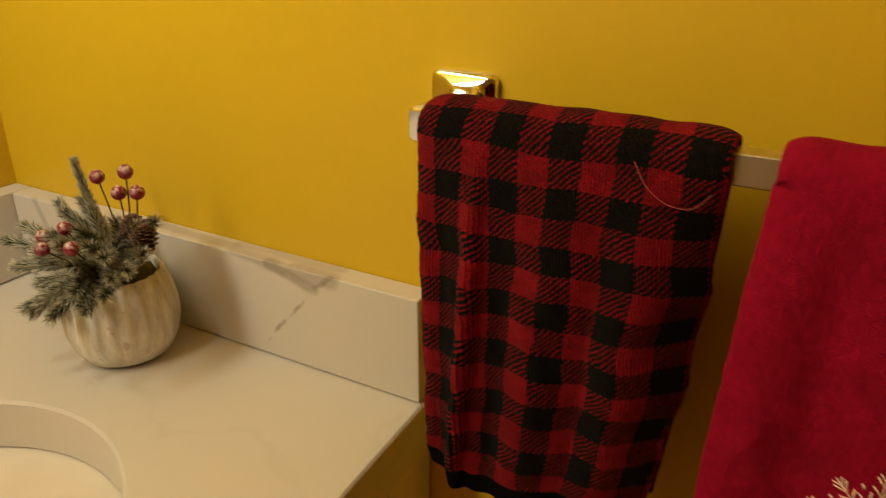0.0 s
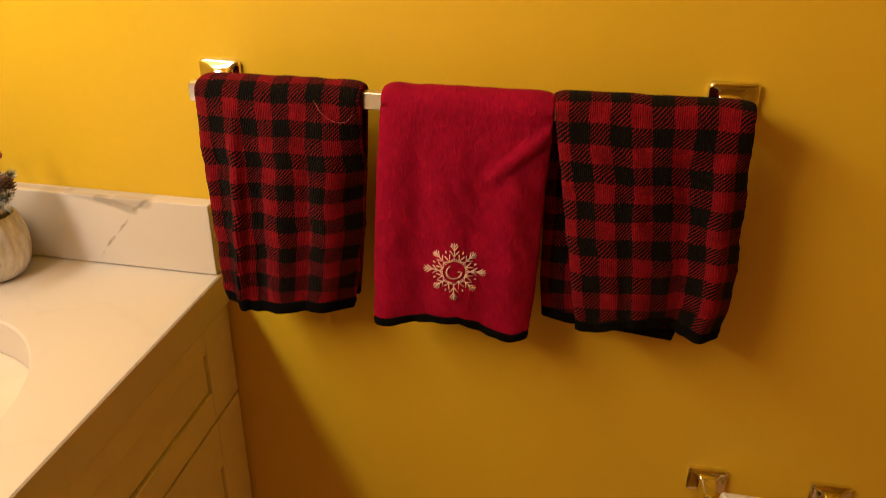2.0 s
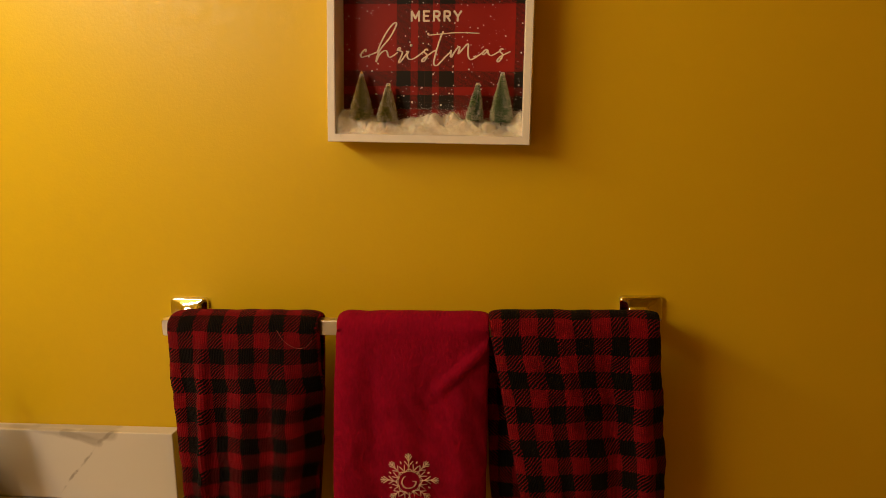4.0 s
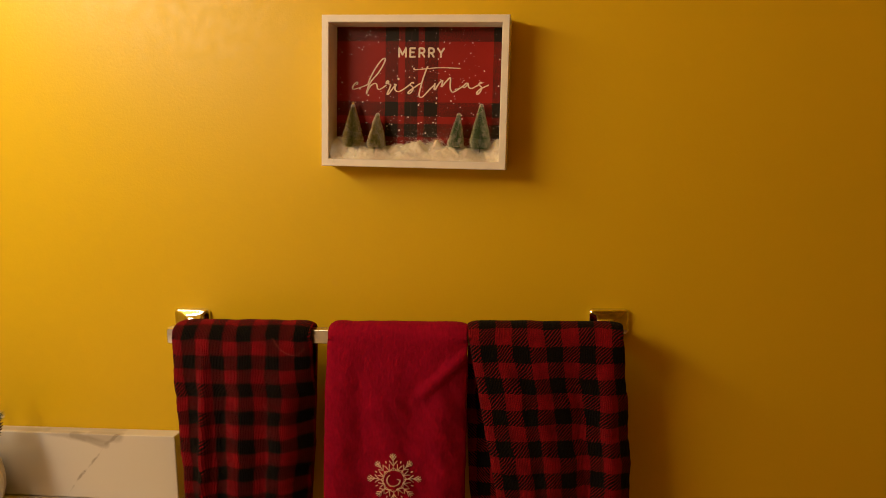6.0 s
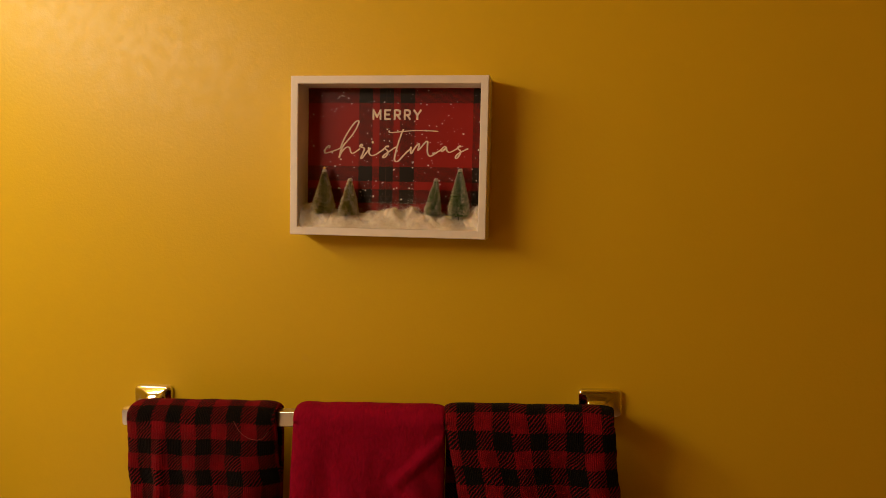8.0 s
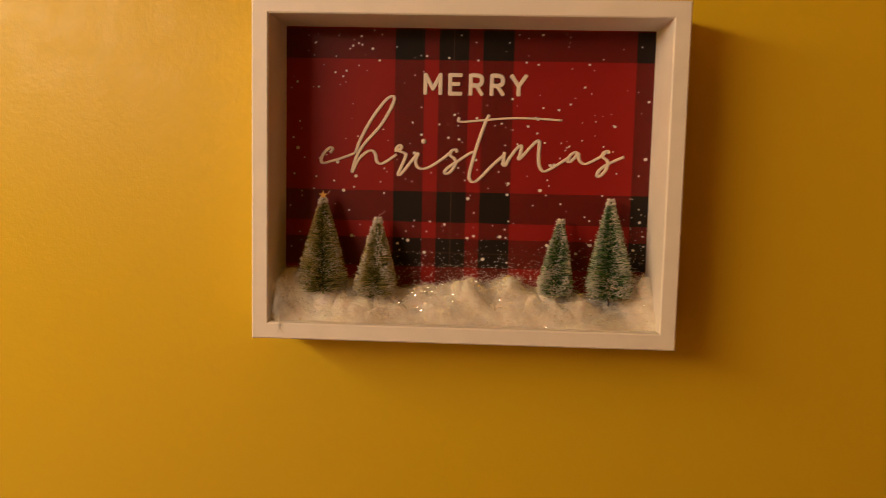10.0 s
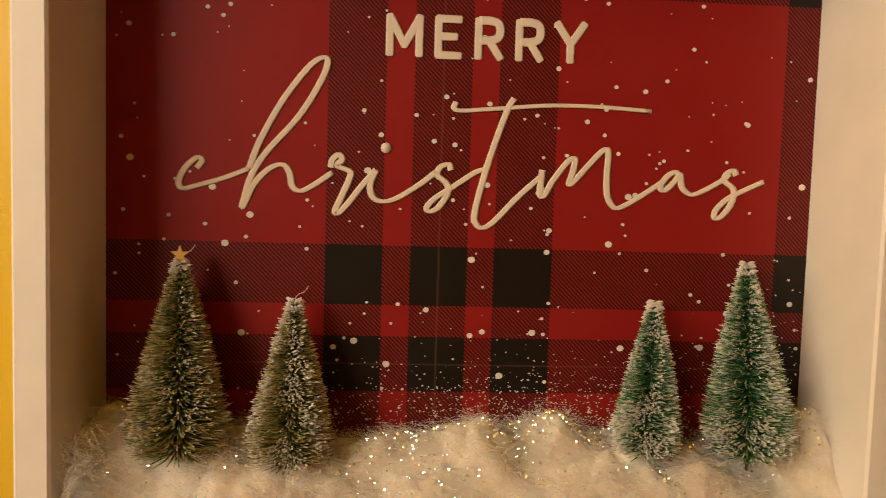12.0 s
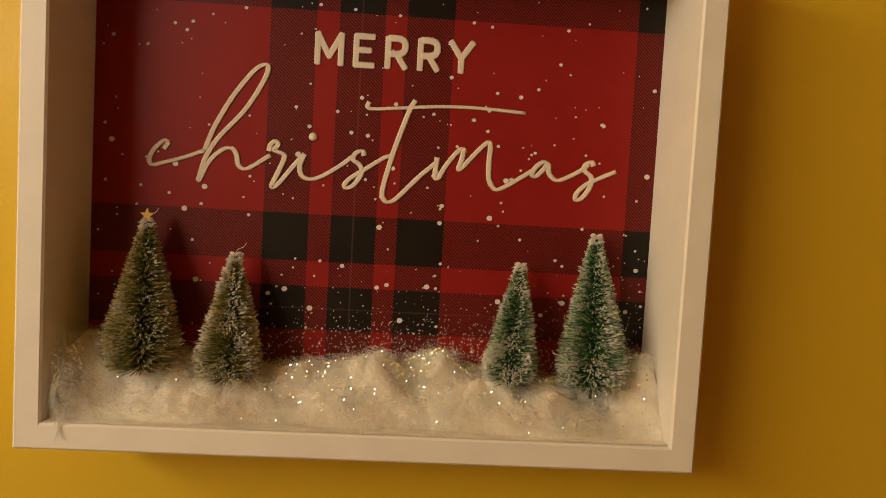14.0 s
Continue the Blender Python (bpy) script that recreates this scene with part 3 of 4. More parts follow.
for k in range(8):
    a = 2 * math.pi * k / 8
    e = 1.0 if k % 2 == 0 else 0.92
    stitch(a, 0.38, a, 0.97 * e)
    for d in (-1, 1):
        stitch(a, 0.52, a + d * 0.20, 0.74 * e)
        stitch(a, 0.72 * e, a + d * 0.13, 0.93 * e)
        stitch(a, 0.84 * e, a + d * 0.09, 1.0 * e, 0.0006)
        stitch(a, 0.46, a + d * math.pi / 8, 0.36)
        stitch(a + d * math.pi / 8, 0.36, a + d * 0.24, 0.62)
    stitch(a + math.pi / 8, 0.68, a + math.pi / 8, 0.76, 0.0009)
    stitch(a, 0.94 * e, a, 1.02 * e, 0.0007)
for k in range(28):
    stitch(2 * math.pi * k / 28, 0.37, 2 * math.pi * (k + 1) / 28, 0.37, 0.0003)
for k in range(14):
    stitch(math.pi * (0.78 + 0.075 * k), 0.235, math.pi * (0.78 + 0.075 * (k + 1)), 0.235, 0.0004 + 0.0008 * math.sin(math.pi * (k + 0.5) / 14))
stitch(math.pi * 0.50, 0.24, math.pi * 0.78, 0.24, 0.0010)
stitch(math.pi * 0.50, 0.22, math.pi * 0.46, 0.12, 0.0006)
part("embroidered_snowflake", bm, M_THREAD, red_towel, "champagne thread snowflake embroidery")

# ---- shadow box ----
BW, BH, BD, RIM, PANEL = 0.25, 0.1995, 0.047, 0.0098, -0.011
sb = thing("shadow_box", "white wooden shadow box with winter scene, hung slightly askew", "picture", (0.3425, 0, 1.469))
sb.rotation_euler = (0, radians(2.4), 0)


ox, oz, ix, iz = BW / 2, BH / 2, BW / 2 - RIM, BH / 2 - RIM
bm = bmesh.new()
bev = 0.0008
rings = []
for hx, hz, y in ((ix + 0.002, iz + 0.002, -0.001), (ox, oz, -0.001), (ox, oz, -BD + bev), (ox - bev, oz - bev, -BD), (ix + bev, iz + bev, -BD), (ix, iz, -BD + bev), (ix - 0.0022, iz - 0.0008, -0.001), (ix + 0.002, iz + 0.002, -0.001)):
    rings.append([(-hx, y, -hz), (hx, y, -hz), (hx, y, hz), (-hx, y, hz)])
grid_mesh(bm, rings, close=True)
for f in bm.faces:
    f.smooth = False
bmesh.ops.recalc_face_normals(bm, faces=bm.faces[:])
part("frame", bm, M_FRAME, sb, "white painted wooden frame")
backing = part("backing_panel", boxed((-ix - 0.001, PANEL, -iz - 0.001), (ix + 0.001, -0.003, iz + 0.001)), M_PAPER, sb, "red and black plaid printed backing")

# capitals: strokes in a cell one wide and one high
CAPS = {
    "M": (((0, 0), (0, 1)), ((0, 1), (0.5, 0.25)), ((0.5, 0.25), (1, 1)), ((1, 1), (1, 0))),
    "E": (((0, 0), (0, 1)), ((0, 1), (1, 1)), ((0, 0.52), (0.8, 0.52)), ((0, 0), (1, 0))),
    "R": (((0, 0), (0, 1)), ((0, 1), (0.55, 1), (0.9, 0.93), (1, 0.74), (0.9, 0.54), (0.55, 0.46), (0, 0.46)), ((0.5, 0.46), (1, 0))),
    "Y": (((0, 1), (0.5, 0.45)), ((1, 1), (0.5, 0.45)), ((0.5, 0.45), (0.5, 0))),
}
bm = bmesh.new()
for letter, x0, x1 in (("M", -26.5, -17.2), ("E", -11.2, -4.6), ("R", 1.5, 8.4), ("R", 14.5, 21.3), ("Y", 26.8, 35.3)):
    for line in CAPS[letter]:
        pts = [((x0 + (x1 - x0) * a) / 1000, PANEL - 0.0003, 0.0499 + 0.0113 * b) for a, b in line]
        if len(pts) == 2:
            a, b = Vector(pts[0]), Vector(pts[1])
            e = (b - a).normalized() * 0.0006
            pts = [a - e * 1.6, a - e * 0.8, b + e * 0.8, b + e * 1.6]
            tube(bm, pts, [0.0008, 0.0013, 0.0013, 0.0008], 8, 0.05)
            continue
        tube(bm, spline(pts, 4), 0.00140 if letter != "M" else 0.0013, 8, 0.05)
part("lettering", bm, M_LETTER, sb, "cream printed capitals reading MERRY")

SCRIPT = {
    "c": ((-85.7, 11.9), (-84.2, 14.3), (-85.8, 15.2), (-89.5, 11.6), (-91.2, 7.6), (-90.0, 5.5), (-85.8, 6.5), (-76.9, 9.3), (-69.6, 12.3)),
    "h": ((-69.6, 12.3), (-66.2, 21.4), (-59.5, 33.8), (-51.8, 44.3), (-47.3, 47.6), (-45.7, 46.1), (-47.8, 40.1), (-54.4, 29.1), (-64.1, 17.9), (-68.9, 10.0), (-71.2, 2.1),
          (-71.3, 0.5), (-67.9, 7.7), (-63.0, 12.7), (-59.1, 13.8), (-57.0, 11.4), (-56.1, 7.3), (-53.5, 5.8), (-49.5, 7.7), (-43.6, 11.9)),
    "r": ((-44.1, 13.4), (-43.7, 15.8), (-41.8, 17.6), (-40.6, 16.1), (-42.1, 14.1), (-38.5, 12.6), (-38.0, 10.7), (-40.7, 4.1), (-42.5, -0.1), (-41.5, -0.8), (-38.6, 2.2), (-34.0, 8.3), (-29.9, 13.2)),
    "i": ((-29.9, 13.2), (-31.6, 8.4), (-30.7, 4.5), (-27.4, 3.2), (-22.9, 4.5), (-16.0, 8.9), (-10.8, 13.1)),
    "s": ((-6.0, 13.8), (-6.8, 15.6), (-9.4, 14.7), (-10.3, 12.1), (-7.5, 9.8), (-6.8, 6.7), (-9.4, 2.2), (-12.2, 0.5), (-13.4, 1.7), (-10.9, 4.7), (-5.0, 8.7), (1.8, 13.3), (5.4, 14.6)),
    "t": ((13.6, 37.3), (11.5, 33.4), (7.5, 21.7), (4.3, 10.6), (2.0, 0.2), (2.7, -3.3), (4.8, -4.3), (8.3, -2.2), (16.0, 6.1), (23.8, 13.3)),
    "bar": ((-5.0, 35.5), (-5.6, 33.5), (-2.8, 32.8), (9.1, 33.9), (25.0, 35.4), (40.9, 35.6), (58.5, 34.8)),
    "m": ((23.5, 14.9), (23.0, 7.3), (24.4, 6.7), (27.0, 11.4), (31.6, 17.6), (34.0, 18.7), (33.5, 14.5), (32.4, 10.6), (34.0, 11.5), (38.6, 16.9), (43.4, 21.9), (44.9, 20.7), (44.7, 13.7),
          (45.2, 6.9), (47.9, 3.3), (52.0, 4.7), (57.9, 8.5), (62.9, 11.9)),
    "a": ((68.8, 14.3), (67.2, 15.5), (64.3, 13.6), (62.6, 10.3), (64.2, 9.5), (67.3, 12.5), (69.0, 14.8), (69.8, 10.7), (72.9, 8.4), (76.8, 9.6), (82.7, 13.0), (85.8, 15.6)),
    "last s": ((87.8, 15.0), (86.9, 16.6), (84.4, 15.3), (84.3, 12.9), (87.2, 10.3), (86.6, 5.8), (83.5, 1.5), (81.3, 1.0), (81.6, 3.6), (85.1, 7.2), (90.2, 10.0), (97.2, 13.3)),
}
bm = bmesh.new()
for letter, pts in SCRIPT.items():
    line = spline([(x / 1000, PANEL - 0.0003, z / 1000) for x, z in pts], 7)
    widths = []
    for i in range(len(line)):
        d = line[min(i + 1, len(line) - 1)] - line[max(i - 1, 0)]
        steep = abs(d.z) / max(d.length, 1e-6)
        widths.append(0.00068 + 0.00046 * steep * (0.7 if letter == "bar" else 1.0))
    tube(bm, line, widths, 6, 0.05)
lathe(bm, [(0.0001, 0), (0.0017, 0.0001), (0.0017, 0.0004), (0.0001, 0.0005)], 12)
dot = [v for v in bm.verts if v.co.length < 0.005]
bmesh.ops.rotate(bm, verts=dot, matrix=Matrix.Rotation(radians(90), 3, "X"))
bmesh.ops.translate(bm, verts=dot, vec=(-0.0269, PANEL - 0.0001, 0.0202))
part("script_lettering", bm, M_LETTER, sb, "cream script lettering reading christmas")

# printed snow dots, thicker near the drifts
rng = random.Random(5)
bm = bmesh.new()


def dot_at(bm, x, z, r, y=PANEL - 0.00025):
    n = 8 if r > 0.0004 else 5
    vs = [bm.verts.new((x + r * math.cos(2 * math.pi * k / n), y - rng.random() * 1e-4, z + r * math.sin(2 * math.pi * k / n) * 0.9)) for k in range(n)]
    bm.faces.new(vs)


for k in range(300):
    x, z = rng.uniform(-0.112, 0.112), rng.uniform(-0.07, 0.088)
    dot_at(bm, x, z, rng.choice((0.0004, 0.0004, 0.0005, 0.0006, 0.0007, 0.0010, 0.0012)) * (1 if z < 0.02 else 0.75))
for k in range(1700):
    x = rng.gauss(0.03, 0.045)
    z = -0.073 + abs(rng.gauss(0, 0.012))
    if abs(x) < 0.112:
        dot_at(bm, x, z, rng.uniform(0.00012, 0.00032))
for k in range(160):
    dot_at(bm, rng.uniform(0.096, 0.1125), -0.075 + abs(rng.gauss(0, 0.022)), rng.uniform(0.00015, 0.0004))
tagged(part("snow_dots", bm, M_FLAKE, sb, "small white printed snow dots"), kind="stuff")


# cotton drift
def drift(x, d):
    """Height of the drift over the sill; d: 0 at the back, 1 at the front edge."""
    n = lambda k, m, o: abs(noise.noise(Vector((x * k, d * m, o)))) - 0.2
    heap = lambda c, w, up: up * math.exp(-((x - c) / w) ** 2)
    h = 0.0172 + heap(-0.108, 0.016, 0.006) + heap(-0.060, 0.016, 0.002) + heap(-0.028, 0.010, -0.002) + heap(0.008, 0.020, 0.0030) + heap(0.040, 0.016, 0.0025) + heap(0.090, 0.014, -0.004) + heap(0.112, 0.007, 0.010)
    h += 0.0130 * n(40, 1.8, 1.7) + 0.0080 * n(88, 4.0, 8.1) + 0.0014 * n(210, 10.0, 4.4)
    edge = 0.86 + 0.16 * noise.noise(Vector((x * 33, 0, 6.6)))
    fall = max(0.0, 1.0 - max(0.0, (d - 0.28) / (edge - 0.28)) ** 2.0)
    return max(0.0004, h * fall)


bm = bmesh.new()
NX, ND = 420, 84
YB, YF = PANEL - 0.0006, -BD + 0.0015


def tuft(x, d):
    """A point of the drift, pushed sideways so that its puffs overhang."""
    z = drift(x, d)
    y = YB + (YF - YB) * d
    q = Vector((x * 75, y * 75, z * 75))
    push = min(1.0, z / 0.008) * min(1.0, d * 8, (1 - d) * 8)
    wool = noise.noise_vector(q) * 0.0026
    p = Vector((x, y, z)) + wool * push
    return Vector((min(max(p.x, -ix + 0.0001), ix - 0.0001), min(max(p.y, YF), YB), -iz + max(p.z, 0.0004)))


grid = [[tuft(-ix + 0.0001 + (2 * ix - 0.0002) * i / NX, j / ND) for i in range(NX + 1)] for j in range(ND + 1)]
grid_mesh(bm, [[Vector((p.x, p.y, -iz + 0.0002)) for p in grid[0]]] + grid + [[Vector((p.x, p.y, -iz + 0.0002)) for p in grid[-1]]])
bmesh.ops.recalc_face_normals(bm, faces=bm.faces[:])
part("cotton_snow", bm, M_FLUFF, sb, "fluffy white cotton snow drift")
bm = bmesh.new()
for k in range(26000):
    x = rng.uniform(-ix + 0.002, ix - 0.002)
    d = rng.random() ** 1.2 * 0.86
    p = Vector((x, YB + (YF - YB) * d, -iz + drift(x, d) - 0.0006))
    a, L = rng.uniform(0, 2 * math.pi), rng.uniform(0.002, 0.0085)
    s = Vector((math.cos(a), 0.7 * math.sin(a), rng.uniform(-0.15, 0.5))).normalized() * L
    bend = Vector((rng.uniform(-1, 1), rng.uniform(-1, 1), rng.uniform(-1, 0.6))) * L * 0.6
    w = Vector((0, 0, 0.00003)) if rng.random() < 0.5 else Vector((0.000028, 0.00002, 0.00002))
    q = [p, p + s * 0.5 + bend, p + s]
    for c in q:
        c.x = min(max(c.x, -ix + 0.0006), ix - 0.0006)
        c.y = min(max(c.y, -BD - 0.001), PANEL - 0.0004)
    v = [bm.verts.new(c + e) for c in q for e in (w, -w)]
    bm.faces.new((v[0], v[1], v[3], v[2]))
    bm.faces.new((v[2], v[3], v[5], v[4]))
for k in range(9):
    g = lambda a: rng.uniform(-a, a)
    pts = [(-ix + 0.010 + g(0.003), -BD + 0.006, -iz + 0.017 + g(0.003)), (-ix + 0.006 + g(0.002), -BD + 0.002, -iz + 0.016 + g(0.003)), (-ix + 0.0035 + g(0.0012), -BD + 0.001, -iz + 0.009 + g(0.002)),
           (-ix + 0.006 + g(0.0015), -BD - 0.0003, -iz + 0.002), (-ix + 0.008 + g(0.003), -BD - 0.0008, -iz - 0.005 + g(0.002))]
    tube(bm, spline(pts, 5), 0.00007, 4)
for k in range(1800):
    p = Vector((-ix + 0.001 + abs(rng.gauss(0, 0.006)), -BD + 0.003 + abs(rng.gauss(0, 0.007)), -iz + 0.004 + abs(rng.gauss(0, 0.009))))
    L = rng.uniform(0.002, 0.005)
    w = Vector((0.00002, 0, 0.00002))
    q = [p]
    for i in range(3):
        q.append(q[-1] + Vector((rng.gauss(0, 1), rng.gauss(0, 0.6), rng.gauss(0, 1))) * L * 0.3)
    for c in q:
        c.x, c.z = max(c.x, -ix + 0.0005), max(c.z, -iz + 0.0005)
        c.y = max(c.y, -BD - 0.001)
    v = [bm.verts.new(c + e) for c in q for e in (w, -w)]
    for i in (0, 2, 4):
        bm.faces.new((v[i], v[i + 1], v[i + 3], v[i + 2]))
tagged(part("loose_cotton", bm, M_FIBRE, sb, "loose white cotton fibres"), kind="stuff")
bm = bmesh.new()
for k in range(3600):
    x = rng.uniform(-ix + 0.004, ix - 0.004) if k % 3 else rng.gauss(0.025, 0.045)
    x = min(max(x, -0.11), 0.11)
    d = abs(rng.gauss(0, 0.3)) % 0.9
    p = Vector((x, YB + (YF - YB) * d, -iz + drift(x, d) + 0.0004))
    r = rng.uniform(0.00018, 0.00042) * (1.6 if rng.random() < 0.12 else 1.0)
    m3 = Vector((-0.36 + rng.gauss(0, 0.28), -0.85, 0.37 + rng.gauss(0, 0.28))).to_track_quat("Z", "Y").to_matrix()
    bm.faces.new([bm.verts.new(p + m3 @ Vector((r * math.cos(t), r * math.sin(t), 0))) for t in (0, 1.05, 2.1, 3.14, 4.2, 5.24)])
tagged(part("glitter", bm, M_GLITTER, sb, "silver glitter flecks"), kind="stuff")


# bottle-brush trees
def brush_tree(label, mat, base, tip, r, seed, frost, star=False):
    rng = random.Random(seed)
    base, tip = Vector(base), Vector(tip)
    t = thing("bottle_brush_tree", label, "miniature tree", sb.matrix_basis @ base, "trees in the shadow box")
    t.rotation_euler = sb.rotation_euler
    axis = tip - base
    bm = bmesh.new()
    tube(bm, [(0, 0, -0.004), axis * 0.5, axis], [0.0007, 0.0006, 0.0004], 6)
    part("trunk", bm, M_WIRE, t)
    bm, tips = bmesh.new(), bmesh.new()
    lay = bm.loops.layers.uv.verify()
    n, turns = 8400, 26
    for k in range(n):
        # two wires twist the bristles into winding rows
        h = (k / n) ** 1.10
        strand = k % 2
        a = rng.uniform(0, 2 * math.pi)
        row = (math.floor(h * turns) + (a / math.pi + strand) % 1.0 + rng.gauss(0, 0.16)) / turns
        h = min(0.995, max(0.0, 0.35 * h + 0.65 * row))
        rad = r * 1.08 * (1 - h) ** 0.82 * (0.84 + 0.17 * rng.random()) * (0.76 + 0.24 * min(1, h / 0.12)) + 0.0012
        root = axis * (0.02 + 0.98 * h)
        out = Vector((math.cos(a), math.sin(a), rng.gauss(0.10, 0.12))) * rad
        end = root + out
        end.y = min(end.y, PANEL - 0.0004 - base.y)
        end.y = max(end.y, -BD + 0.002 - base.y)
        side = Vector((-math.sin(a) * 0.7, math.cos(a) * 0.7, rng.uniform(-0.7, 0.7))) * 0.00022
        mid = root + (end - root) * 0.55 + Vector((0, 0, -0.0003))
        v = [bm.verts.new(q) for q in (root + side, root - side, mid - side, mid + side, end - side * 0.7, end + side * 0.7)]
        for f, us in (((0, 1, 2, 3), (0, 0, 0.55, 0.55)), ((3, 2, 4, 5), (0.55, 0.55, 1, 1))):
            fc = bm.faces.new([v[i] for i in f])
            for lp, u in zip(fc.loops, us):
                lp[lay].uv = (0.5, u)
        clump = max(0.0, 0.35 + 2.6 * noise.noise(Vector((math.cos(a) * 1.6, math.sin(a) * 1.6 + seed, h * 6))))
        if rng.random() < clump * frost * max(0.7, 3.0 - 4.0 * h) + (0.6 if h > 0.93 else 0):
            # flock sits as a sleeve along the end of the bristle
            d = (end - root).normalized()
            s1 = d.cross(Vector((0.2, 0.1, 1))).normalized()
            s2 = d.cross(s1)
            L, w = rng.uniform(0.0005, 0.0015), rng.uniform(0.00018, 0.00040)
            c = root + (end - root) * rng.uniform(0.70, 1.0)
            vs = [tips.verts.new(c + q) for q in (s1 * w, -s1 * w, s2 * w, -s2 * w, d * L, -d * L)]
            for f in ((0, 2, 4), (2, 1, 4), (1, 3, 4), (3, 0, 4), (2, 0, 5), (1, 2, 5), (3, 1, 5), (0, 3, 5)):
                tips.faces.new([vs[i] for i in f])
    part("bristles", bm, mat, t)
    part("frosting", tips, M_FLAKE, t, "white flocked frosting")
    if mat == M_TREE_O:
        bm = bmesh.new()
        tube(bm, spline([axis, axis + Vector((0.0012, -0.0004, 0.0016)), axis + Vector((0.003, -0.0006, 0.0024)), axis + Vector((0.0042, -0.0004, 0.0042))], 4), 0.00012, 4)
        part("thread_end", bm, M_THREAD, t, "thin loose thread end")
    if star:
        bm = bmesh.new()
        c = axis + Vector((0, -0.001, 0.0012))
        ring = [c + Vector((math.sin(math.pi * k / 5) * (0.0028 if k % 2 == 0 else 0.0012), 0, math.cos(math.pi * k / 5) * (0.0028 if k % 2 == 0 else 0.0012))) for k in range(10)]
        fr = [bm.verts.new(q + Vector((0, -0.0005, 0))) for q in ring]
        bk = [bm.verts.new(q + Vector((0, 0.0005, 0))) for q in ring]
        bm.faces.new(fr)
        bm.faces.new(list(reversed(bk)))
        for i in range(10):
            bm.faces.new((fr[i], bk[i], bk[(i + 1) % 10], fr[(i + 1) % 10]))
        bmesh.ops.recalc_face_normals(bm, faces=bm.faces[:])
        part("star", bm, M_STAR, t, "tiny gold star topper")
    return t


brush_tree("tall olive bottle-brush tree with a gold star, standing in cotton", M_TREE_O, (-0.0865, -0.0285, -0.0740), (-0.0875, -0.022, -0.0155), 0.0153, 1, 0.22, True)
brush_tree("small frosted bottle-brush tree standing in cotton", M_TREE_O, (-0.0535, -0.0285, -0.0760), (-0.0535, -0.022, -0.0272), 0.0130, 2, 0.75)
brush_tree("small dark bottle-brush tree with white tip standing in cotton", M_TREE_G, (0.0555, -0.0285, -0.0725), (0.0588, -0.022, -0.0255), 0.0106, 3, 0.32)
brush_tree("tall green frosted bottle-brush tree standing in cotton", M_TREE_G, (0.0885, -0.0285, -0.0735), (0.0888, -0.020, -0.0127), 0.0143, 4, 0.45)

# ---- toilet paper holder ----
TY, TZ = -0.063, 0.620
hold = thing("toilet_paper_holder", "chrome toilet paper holder with two posts on the wall", "paper holder", (0.73, 0, 0.62))
HT = (0.73, 0, 0.62)
for px, pz in ((0.652, 0.6225), (0.8095, 0.6245)):
    smooth(rpart("post", loft_y([(0, px, pz, 0.0515, 0.038, 0.004), (-0.005, px, pz, 0.0515, 0.038, 0.004), (-0.0072, px, pz, 0.0475, 0.034, 0.004), (-0.0080, px, pz, 0.0430, 0.030, 0.004),
                                 (-0.0100, px, pz, 0.028, 0.024, 0.004), (-0.0150, px, 0.622, 0.020, 0.020, 0.004), (-0.040, px, TZ + 0.001, 0.016, 0.017, 0.004),
                                 (-0.049, px, TZ, 0.018, 0.022, 0.005), (-0.053, px, TZ, 0.021, 0.028, 0.005), (-0.072, px, TZ, 0.021, 0.028, 0.005), (-0.076, px, TZ, 0.016, 0.022, 0.005)]), M_CHROME, hold, HT))
bm = bmesh.new()
tube(bm, [(0.655, TY, TZ), (0.73, TY, TZ), (0.804, TY, TZ)], 0.0125, 24, up=(0, 0, 1))
smooth(rpart("roller", bm, M_CHROME, hold, HT))
roll = thing("toilet_paper_roll", "white toilet paper roll on the chrome roller", "toilet paper", (0.7145, TY, TZ - 0.0098))
bm = bmesh.new()
RR, RC, RL = 0.0350, 0.0222, 0.0482
lathe(bm, [(RC + 0.0008, -RL), (RR - 0.0015, -RL), (RR, -RL + 0.0015), (RR, RL - 0.0015), (RR - 0.0015, RL), (RC + 0.0008, RL), (RC + 0.0008, -RL)], 64)
bmesh.ops.rotate(bm, verts=bm.verts, matrix=Matrix.Rotation(radians(90), 3, "Y"))
smooth(part("paper", bm, M_TISSUE, roll))
bm = bmesh.new()
lathe(bm, [(RC, -RL - 0.0004), (RC + 0.0007, -RL - 0.0004), (RC + 0.0007, RL + 0.0004), (RC, RL + 0.0004), (RC, -RL - 0.0004)], 48)
bmesh.ops.rotate(bm, verts=bm.verts, matrix=Matrix.Rotation(radians(90), 3, "Y"))
smooth(part("core", bm, M_CARD, roll))

# ---- potted winter arrangement ----
PX, PY = -0.338, -0.088
plant = thing("potted_arrangement", "frosted pine and red berries in a ribbed whitewashed pot", "plant", (PX, PY, CT))
bm = bmesh.new()
rib = lambda a, z: 1 + 0.022 * math.cos(22 * a) * min(1, max(0, z - 0.012) / 0.03)
lathe(bm, [(0.001, 0.0005), (0.034, 0.0005), (0.043, 0.006), (0.0495, 0.018), (0.053, 0.034), (0.0532, 0.050), (0.0505, 0.067), (0.0465, 0.081), (0.044, 0.087), (0.042, 0.089), (0.0395, 0.087), (0.0395, 0.071), (0.001, 0.070)], 176, rib=rib)
smooth(part("pot", bm, M_POT, plant), 60)
rng = random.Random(21)


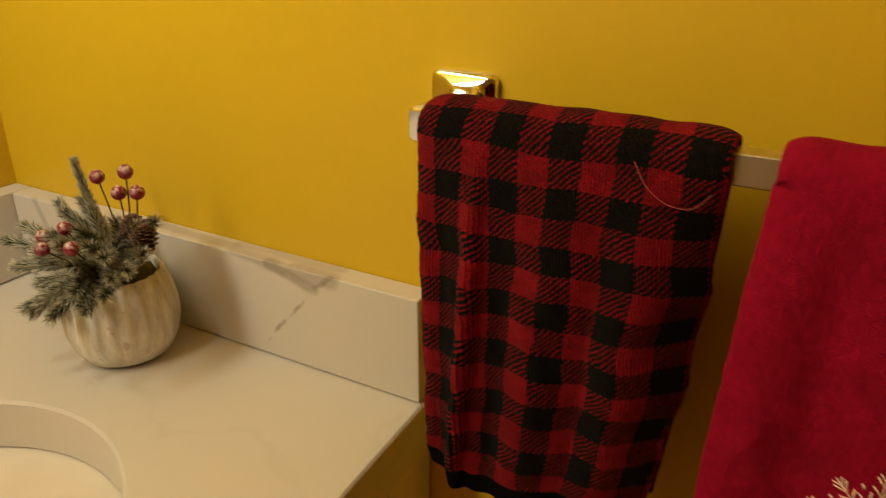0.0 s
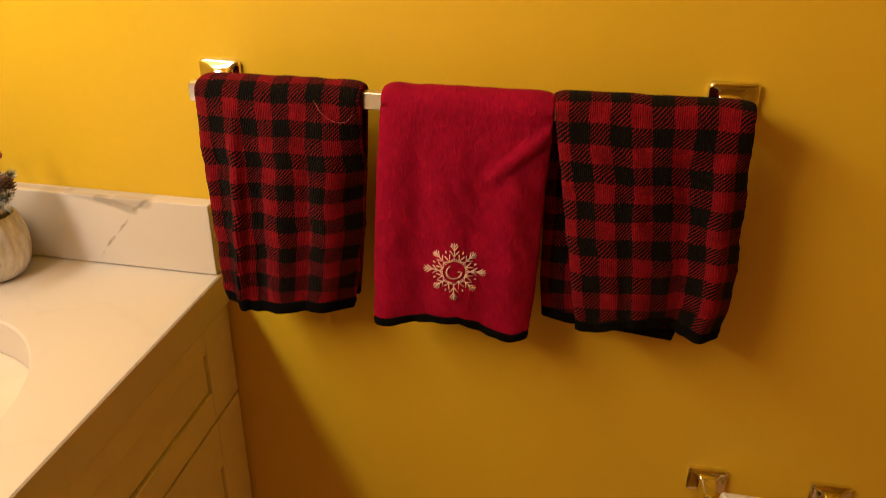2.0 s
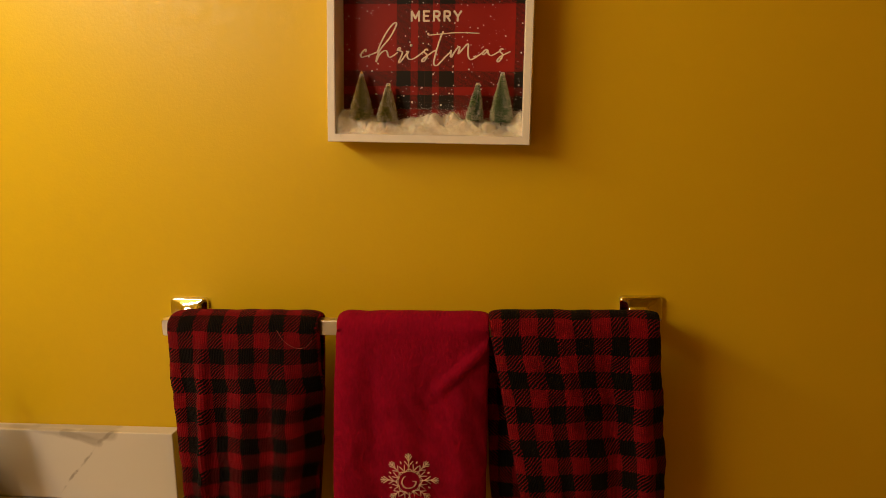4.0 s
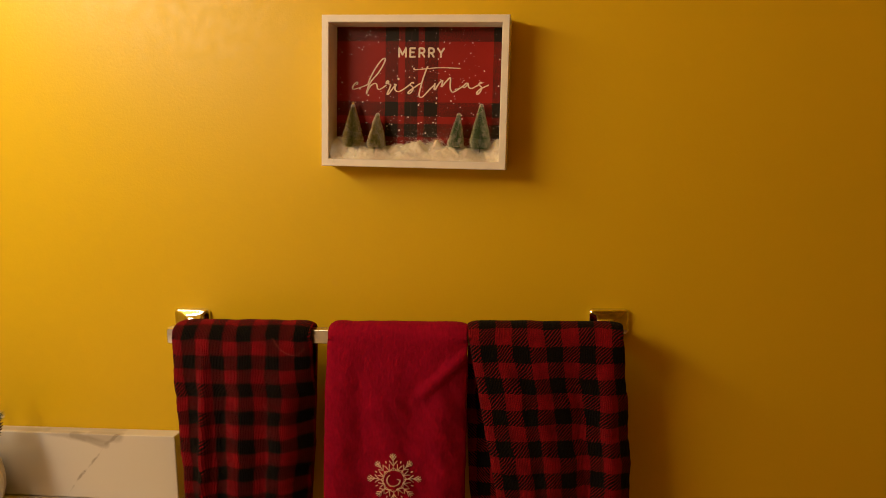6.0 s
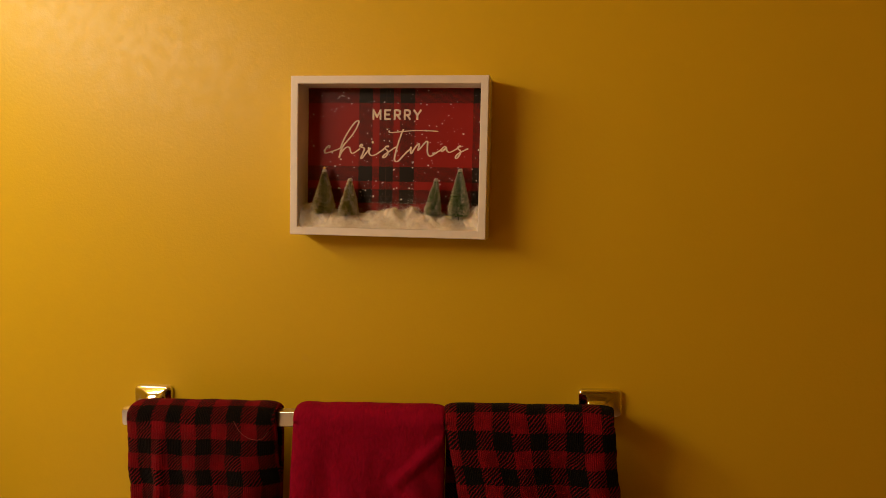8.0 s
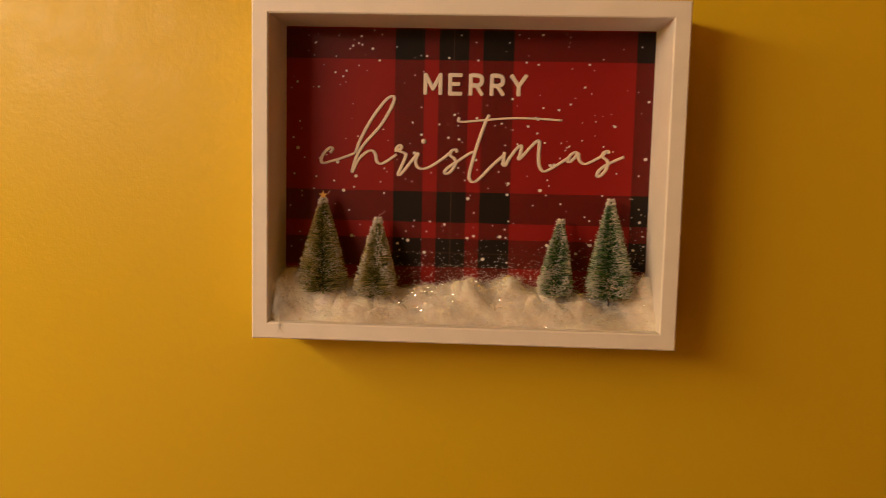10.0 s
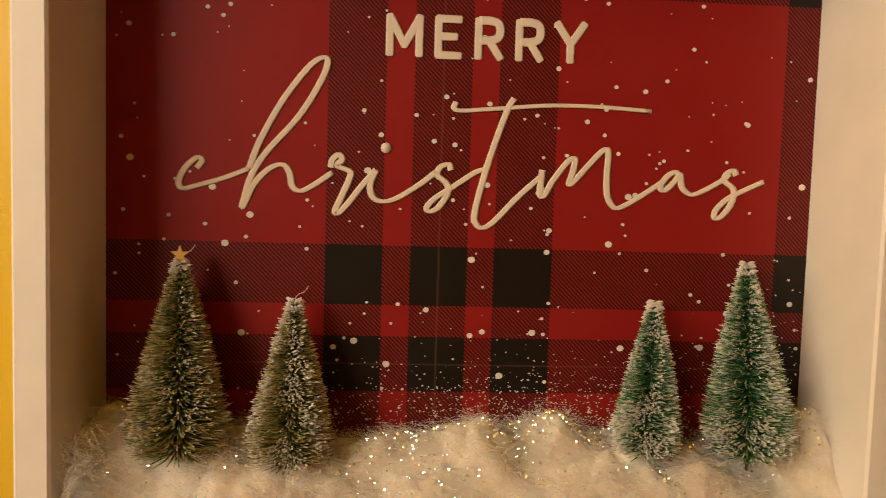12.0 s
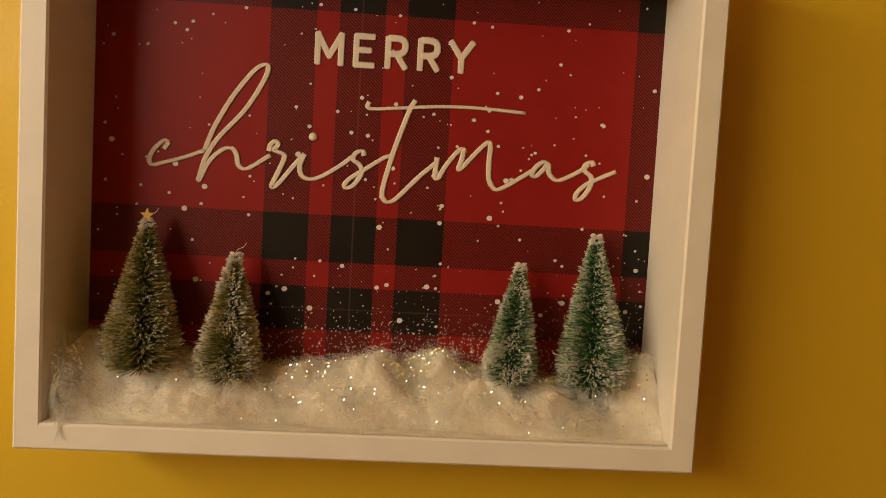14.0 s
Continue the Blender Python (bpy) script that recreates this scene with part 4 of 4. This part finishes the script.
def sprig(start, end, length, count, seed, width=0.00034):
    """A pine twig with needles set all round it."""
    g = random.Random(seed)
    s, e = Vector(start), Vector(end)
    pts = spline([s, s * 0.5 + e * 0.5 + Vector((0, 0, 0.006)), e], 8)
    bm = bmesh.new()
    lay = bm.loops.layers.uv.verify()
    count *= 6
    for k in range(count):
        f = 0.08 + 0.92 * k / count
        i = f * (len(pts) - 1)
        lo = min(int(i), len(pts) - 2)
        p = pts[lo].lerp(pts[lo + 1], i - lo)
        d = (pts[lo + 1] - pts[lo]).normalized()
        n1 = d.cross(Vector((0.3, 0.2, 1))).normalized()
        n2 = d.cross(n1)
        a = k * 2.4 + g.uniform(-0.4, 0.4)
        out = (d * g.uniform(0.8, 1.4) + (n1 * math.cos(a) + n2 * math.sin(a)) * g.uniform(0.45, 0.9)).normalized() * length * g.uniform(0.6, 1.1) * (1 - 0.35 * f)
        side = out.cross(Vector((g.uniform(-1, 1), g.uniform(-1, 1), g.uniform(-1, 1)))).normalized() * width
        q = p + out
        v = [bm.verts.new(c) for c in (p + side, p - side, p + out * 0.6 - side, p + out * 0.6 + side, q)]
        for fv, us in (((0, 1, 2, 3), (0, 0, 0.6, 0.6)), ((3, 2, 4), (0.6, 0.6, 1))):
            fc = bm.faces.new([v[i2] for i2 in fv])
            for lp, u in zip(fc.loops, us):
                lp[lay].uv = (0.5, u)
    sp = part("pine_sprig", bm, M_PINE, plant)
    bm = bmesh.new()
    tube(bm, pts, 0.0011, 5)
    part("stem", bm, M_STEM, sp)


L = lambda x, y, z: (x - PX, y - PY, z - CT)
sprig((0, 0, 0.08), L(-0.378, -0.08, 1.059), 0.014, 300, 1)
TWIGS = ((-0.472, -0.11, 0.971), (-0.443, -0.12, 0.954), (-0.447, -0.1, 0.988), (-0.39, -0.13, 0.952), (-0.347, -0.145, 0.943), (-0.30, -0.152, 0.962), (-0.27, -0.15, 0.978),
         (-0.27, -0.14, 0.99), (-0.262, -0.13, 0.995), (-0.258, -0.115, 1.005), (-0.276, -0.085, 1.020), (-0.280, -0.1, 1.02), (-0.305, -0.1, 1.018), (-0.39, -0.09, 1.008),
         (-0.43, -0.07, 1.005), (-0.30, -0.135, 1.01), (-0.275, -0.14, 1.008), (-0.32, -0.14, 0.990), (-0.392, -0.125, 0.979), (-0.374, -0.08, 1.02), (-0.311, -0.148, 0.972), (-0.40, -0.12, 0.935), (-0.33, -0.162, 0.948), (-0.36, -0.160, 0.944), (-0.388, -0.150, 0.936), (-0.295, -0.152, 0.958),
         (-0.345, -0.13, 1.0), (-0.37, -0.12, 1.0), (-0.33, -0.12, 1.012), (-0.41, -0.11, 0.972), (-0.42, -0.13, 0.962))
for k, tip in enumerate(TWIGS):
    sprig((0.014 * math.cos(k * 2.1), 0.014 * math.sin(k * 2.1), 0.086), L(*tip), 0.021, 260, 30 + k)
bm = bmesh.new()
bmesh.ops.create_icosphere(bm, subdivisions=2, radius=1)
for v in bm.verts:
    v.co = Vector((v.co.x * 0.039, v.co.y * 0.039, 0.078 + v.co.z * 0.020))
part("filler", bm, M_SOIL, plant)
for b in ((-0.295, -0.09, 1.066), (-0.302, -0.095, 1.047), (-0.284, -0.09, 1.049), (-0.335, -0.09, 1.055), (-0.369, -0.135, 0.993), (-0.317, -0.14, 1.007), (-0.352, -0.12, 1.012), (-0.387, -0.12, 0.996)):
    p = Vector(L(*b))
    bm = bmesh.new()
    bmesh.ops.create_icosphere(bm, subdivisions=3, radius=0.0068, matrix=Matrix.Translation(p))
    for f in bm.faces:
        f.smooth = True
    be = part("berry", bm, M_BERRY, plant, "frosted red berry")
    bm = bmesh.new()
    root = Vector((0.02, 0.0, 0.10)) if b[2] > 1.03 else Vector((-0.02, 0, 0.085))
    tube(bm, spline([root, root * 0.4 + p * 0.6 + Vector((0.004, 0, -0.004)), p], 6), 0.0008, 5)
    part("stem", bm, M_STEM, be)


def pine_cone(c, r, seed):
    g = random.Random(seed)
    bm = bmesh.new()
    c = Vector(c)
    for k in range(70):
        h = k / 70
        a = k * 2.399963
        rad = r * math.sin(math.pi * (0.12 + 0.83 * h)) ** 0.7
        root = c + Vector((0, 0, (h - 0.5) * 2.1 * r))
        o = Vector((math.cos(a), math.sin(a), 0.35))
        s = Vector((-math.sin(a), math.cos(a), 0)) * r * 0.26
        e = root + o * rad
        th = Vector((0, 0, -0.0009))
        v = [bm.verts.new(q) for q in (root, root + o * rad * 0.7 + s, e, root + o * rad * 0.7 - s, root + th, root + o * rad * 0.7 + s + th, e + th, root + o * rad * 0.7 - s + th)]
        for f in ((0, 1, 2, 3), (7, 6, 5, 4), (1, 5, 6, 2), (2, 6, 7, 3)):
            bm.faces.new([v[i] for i in f])
    part("pine_cone", bm, M_CONE, plant, "brown pine cone")


pine_cone(L(-0.272, -0.10, 1.010), 0.013, 4)
pine_cone(L(-0.290, -0.095, 1.014), 0.013, 5)
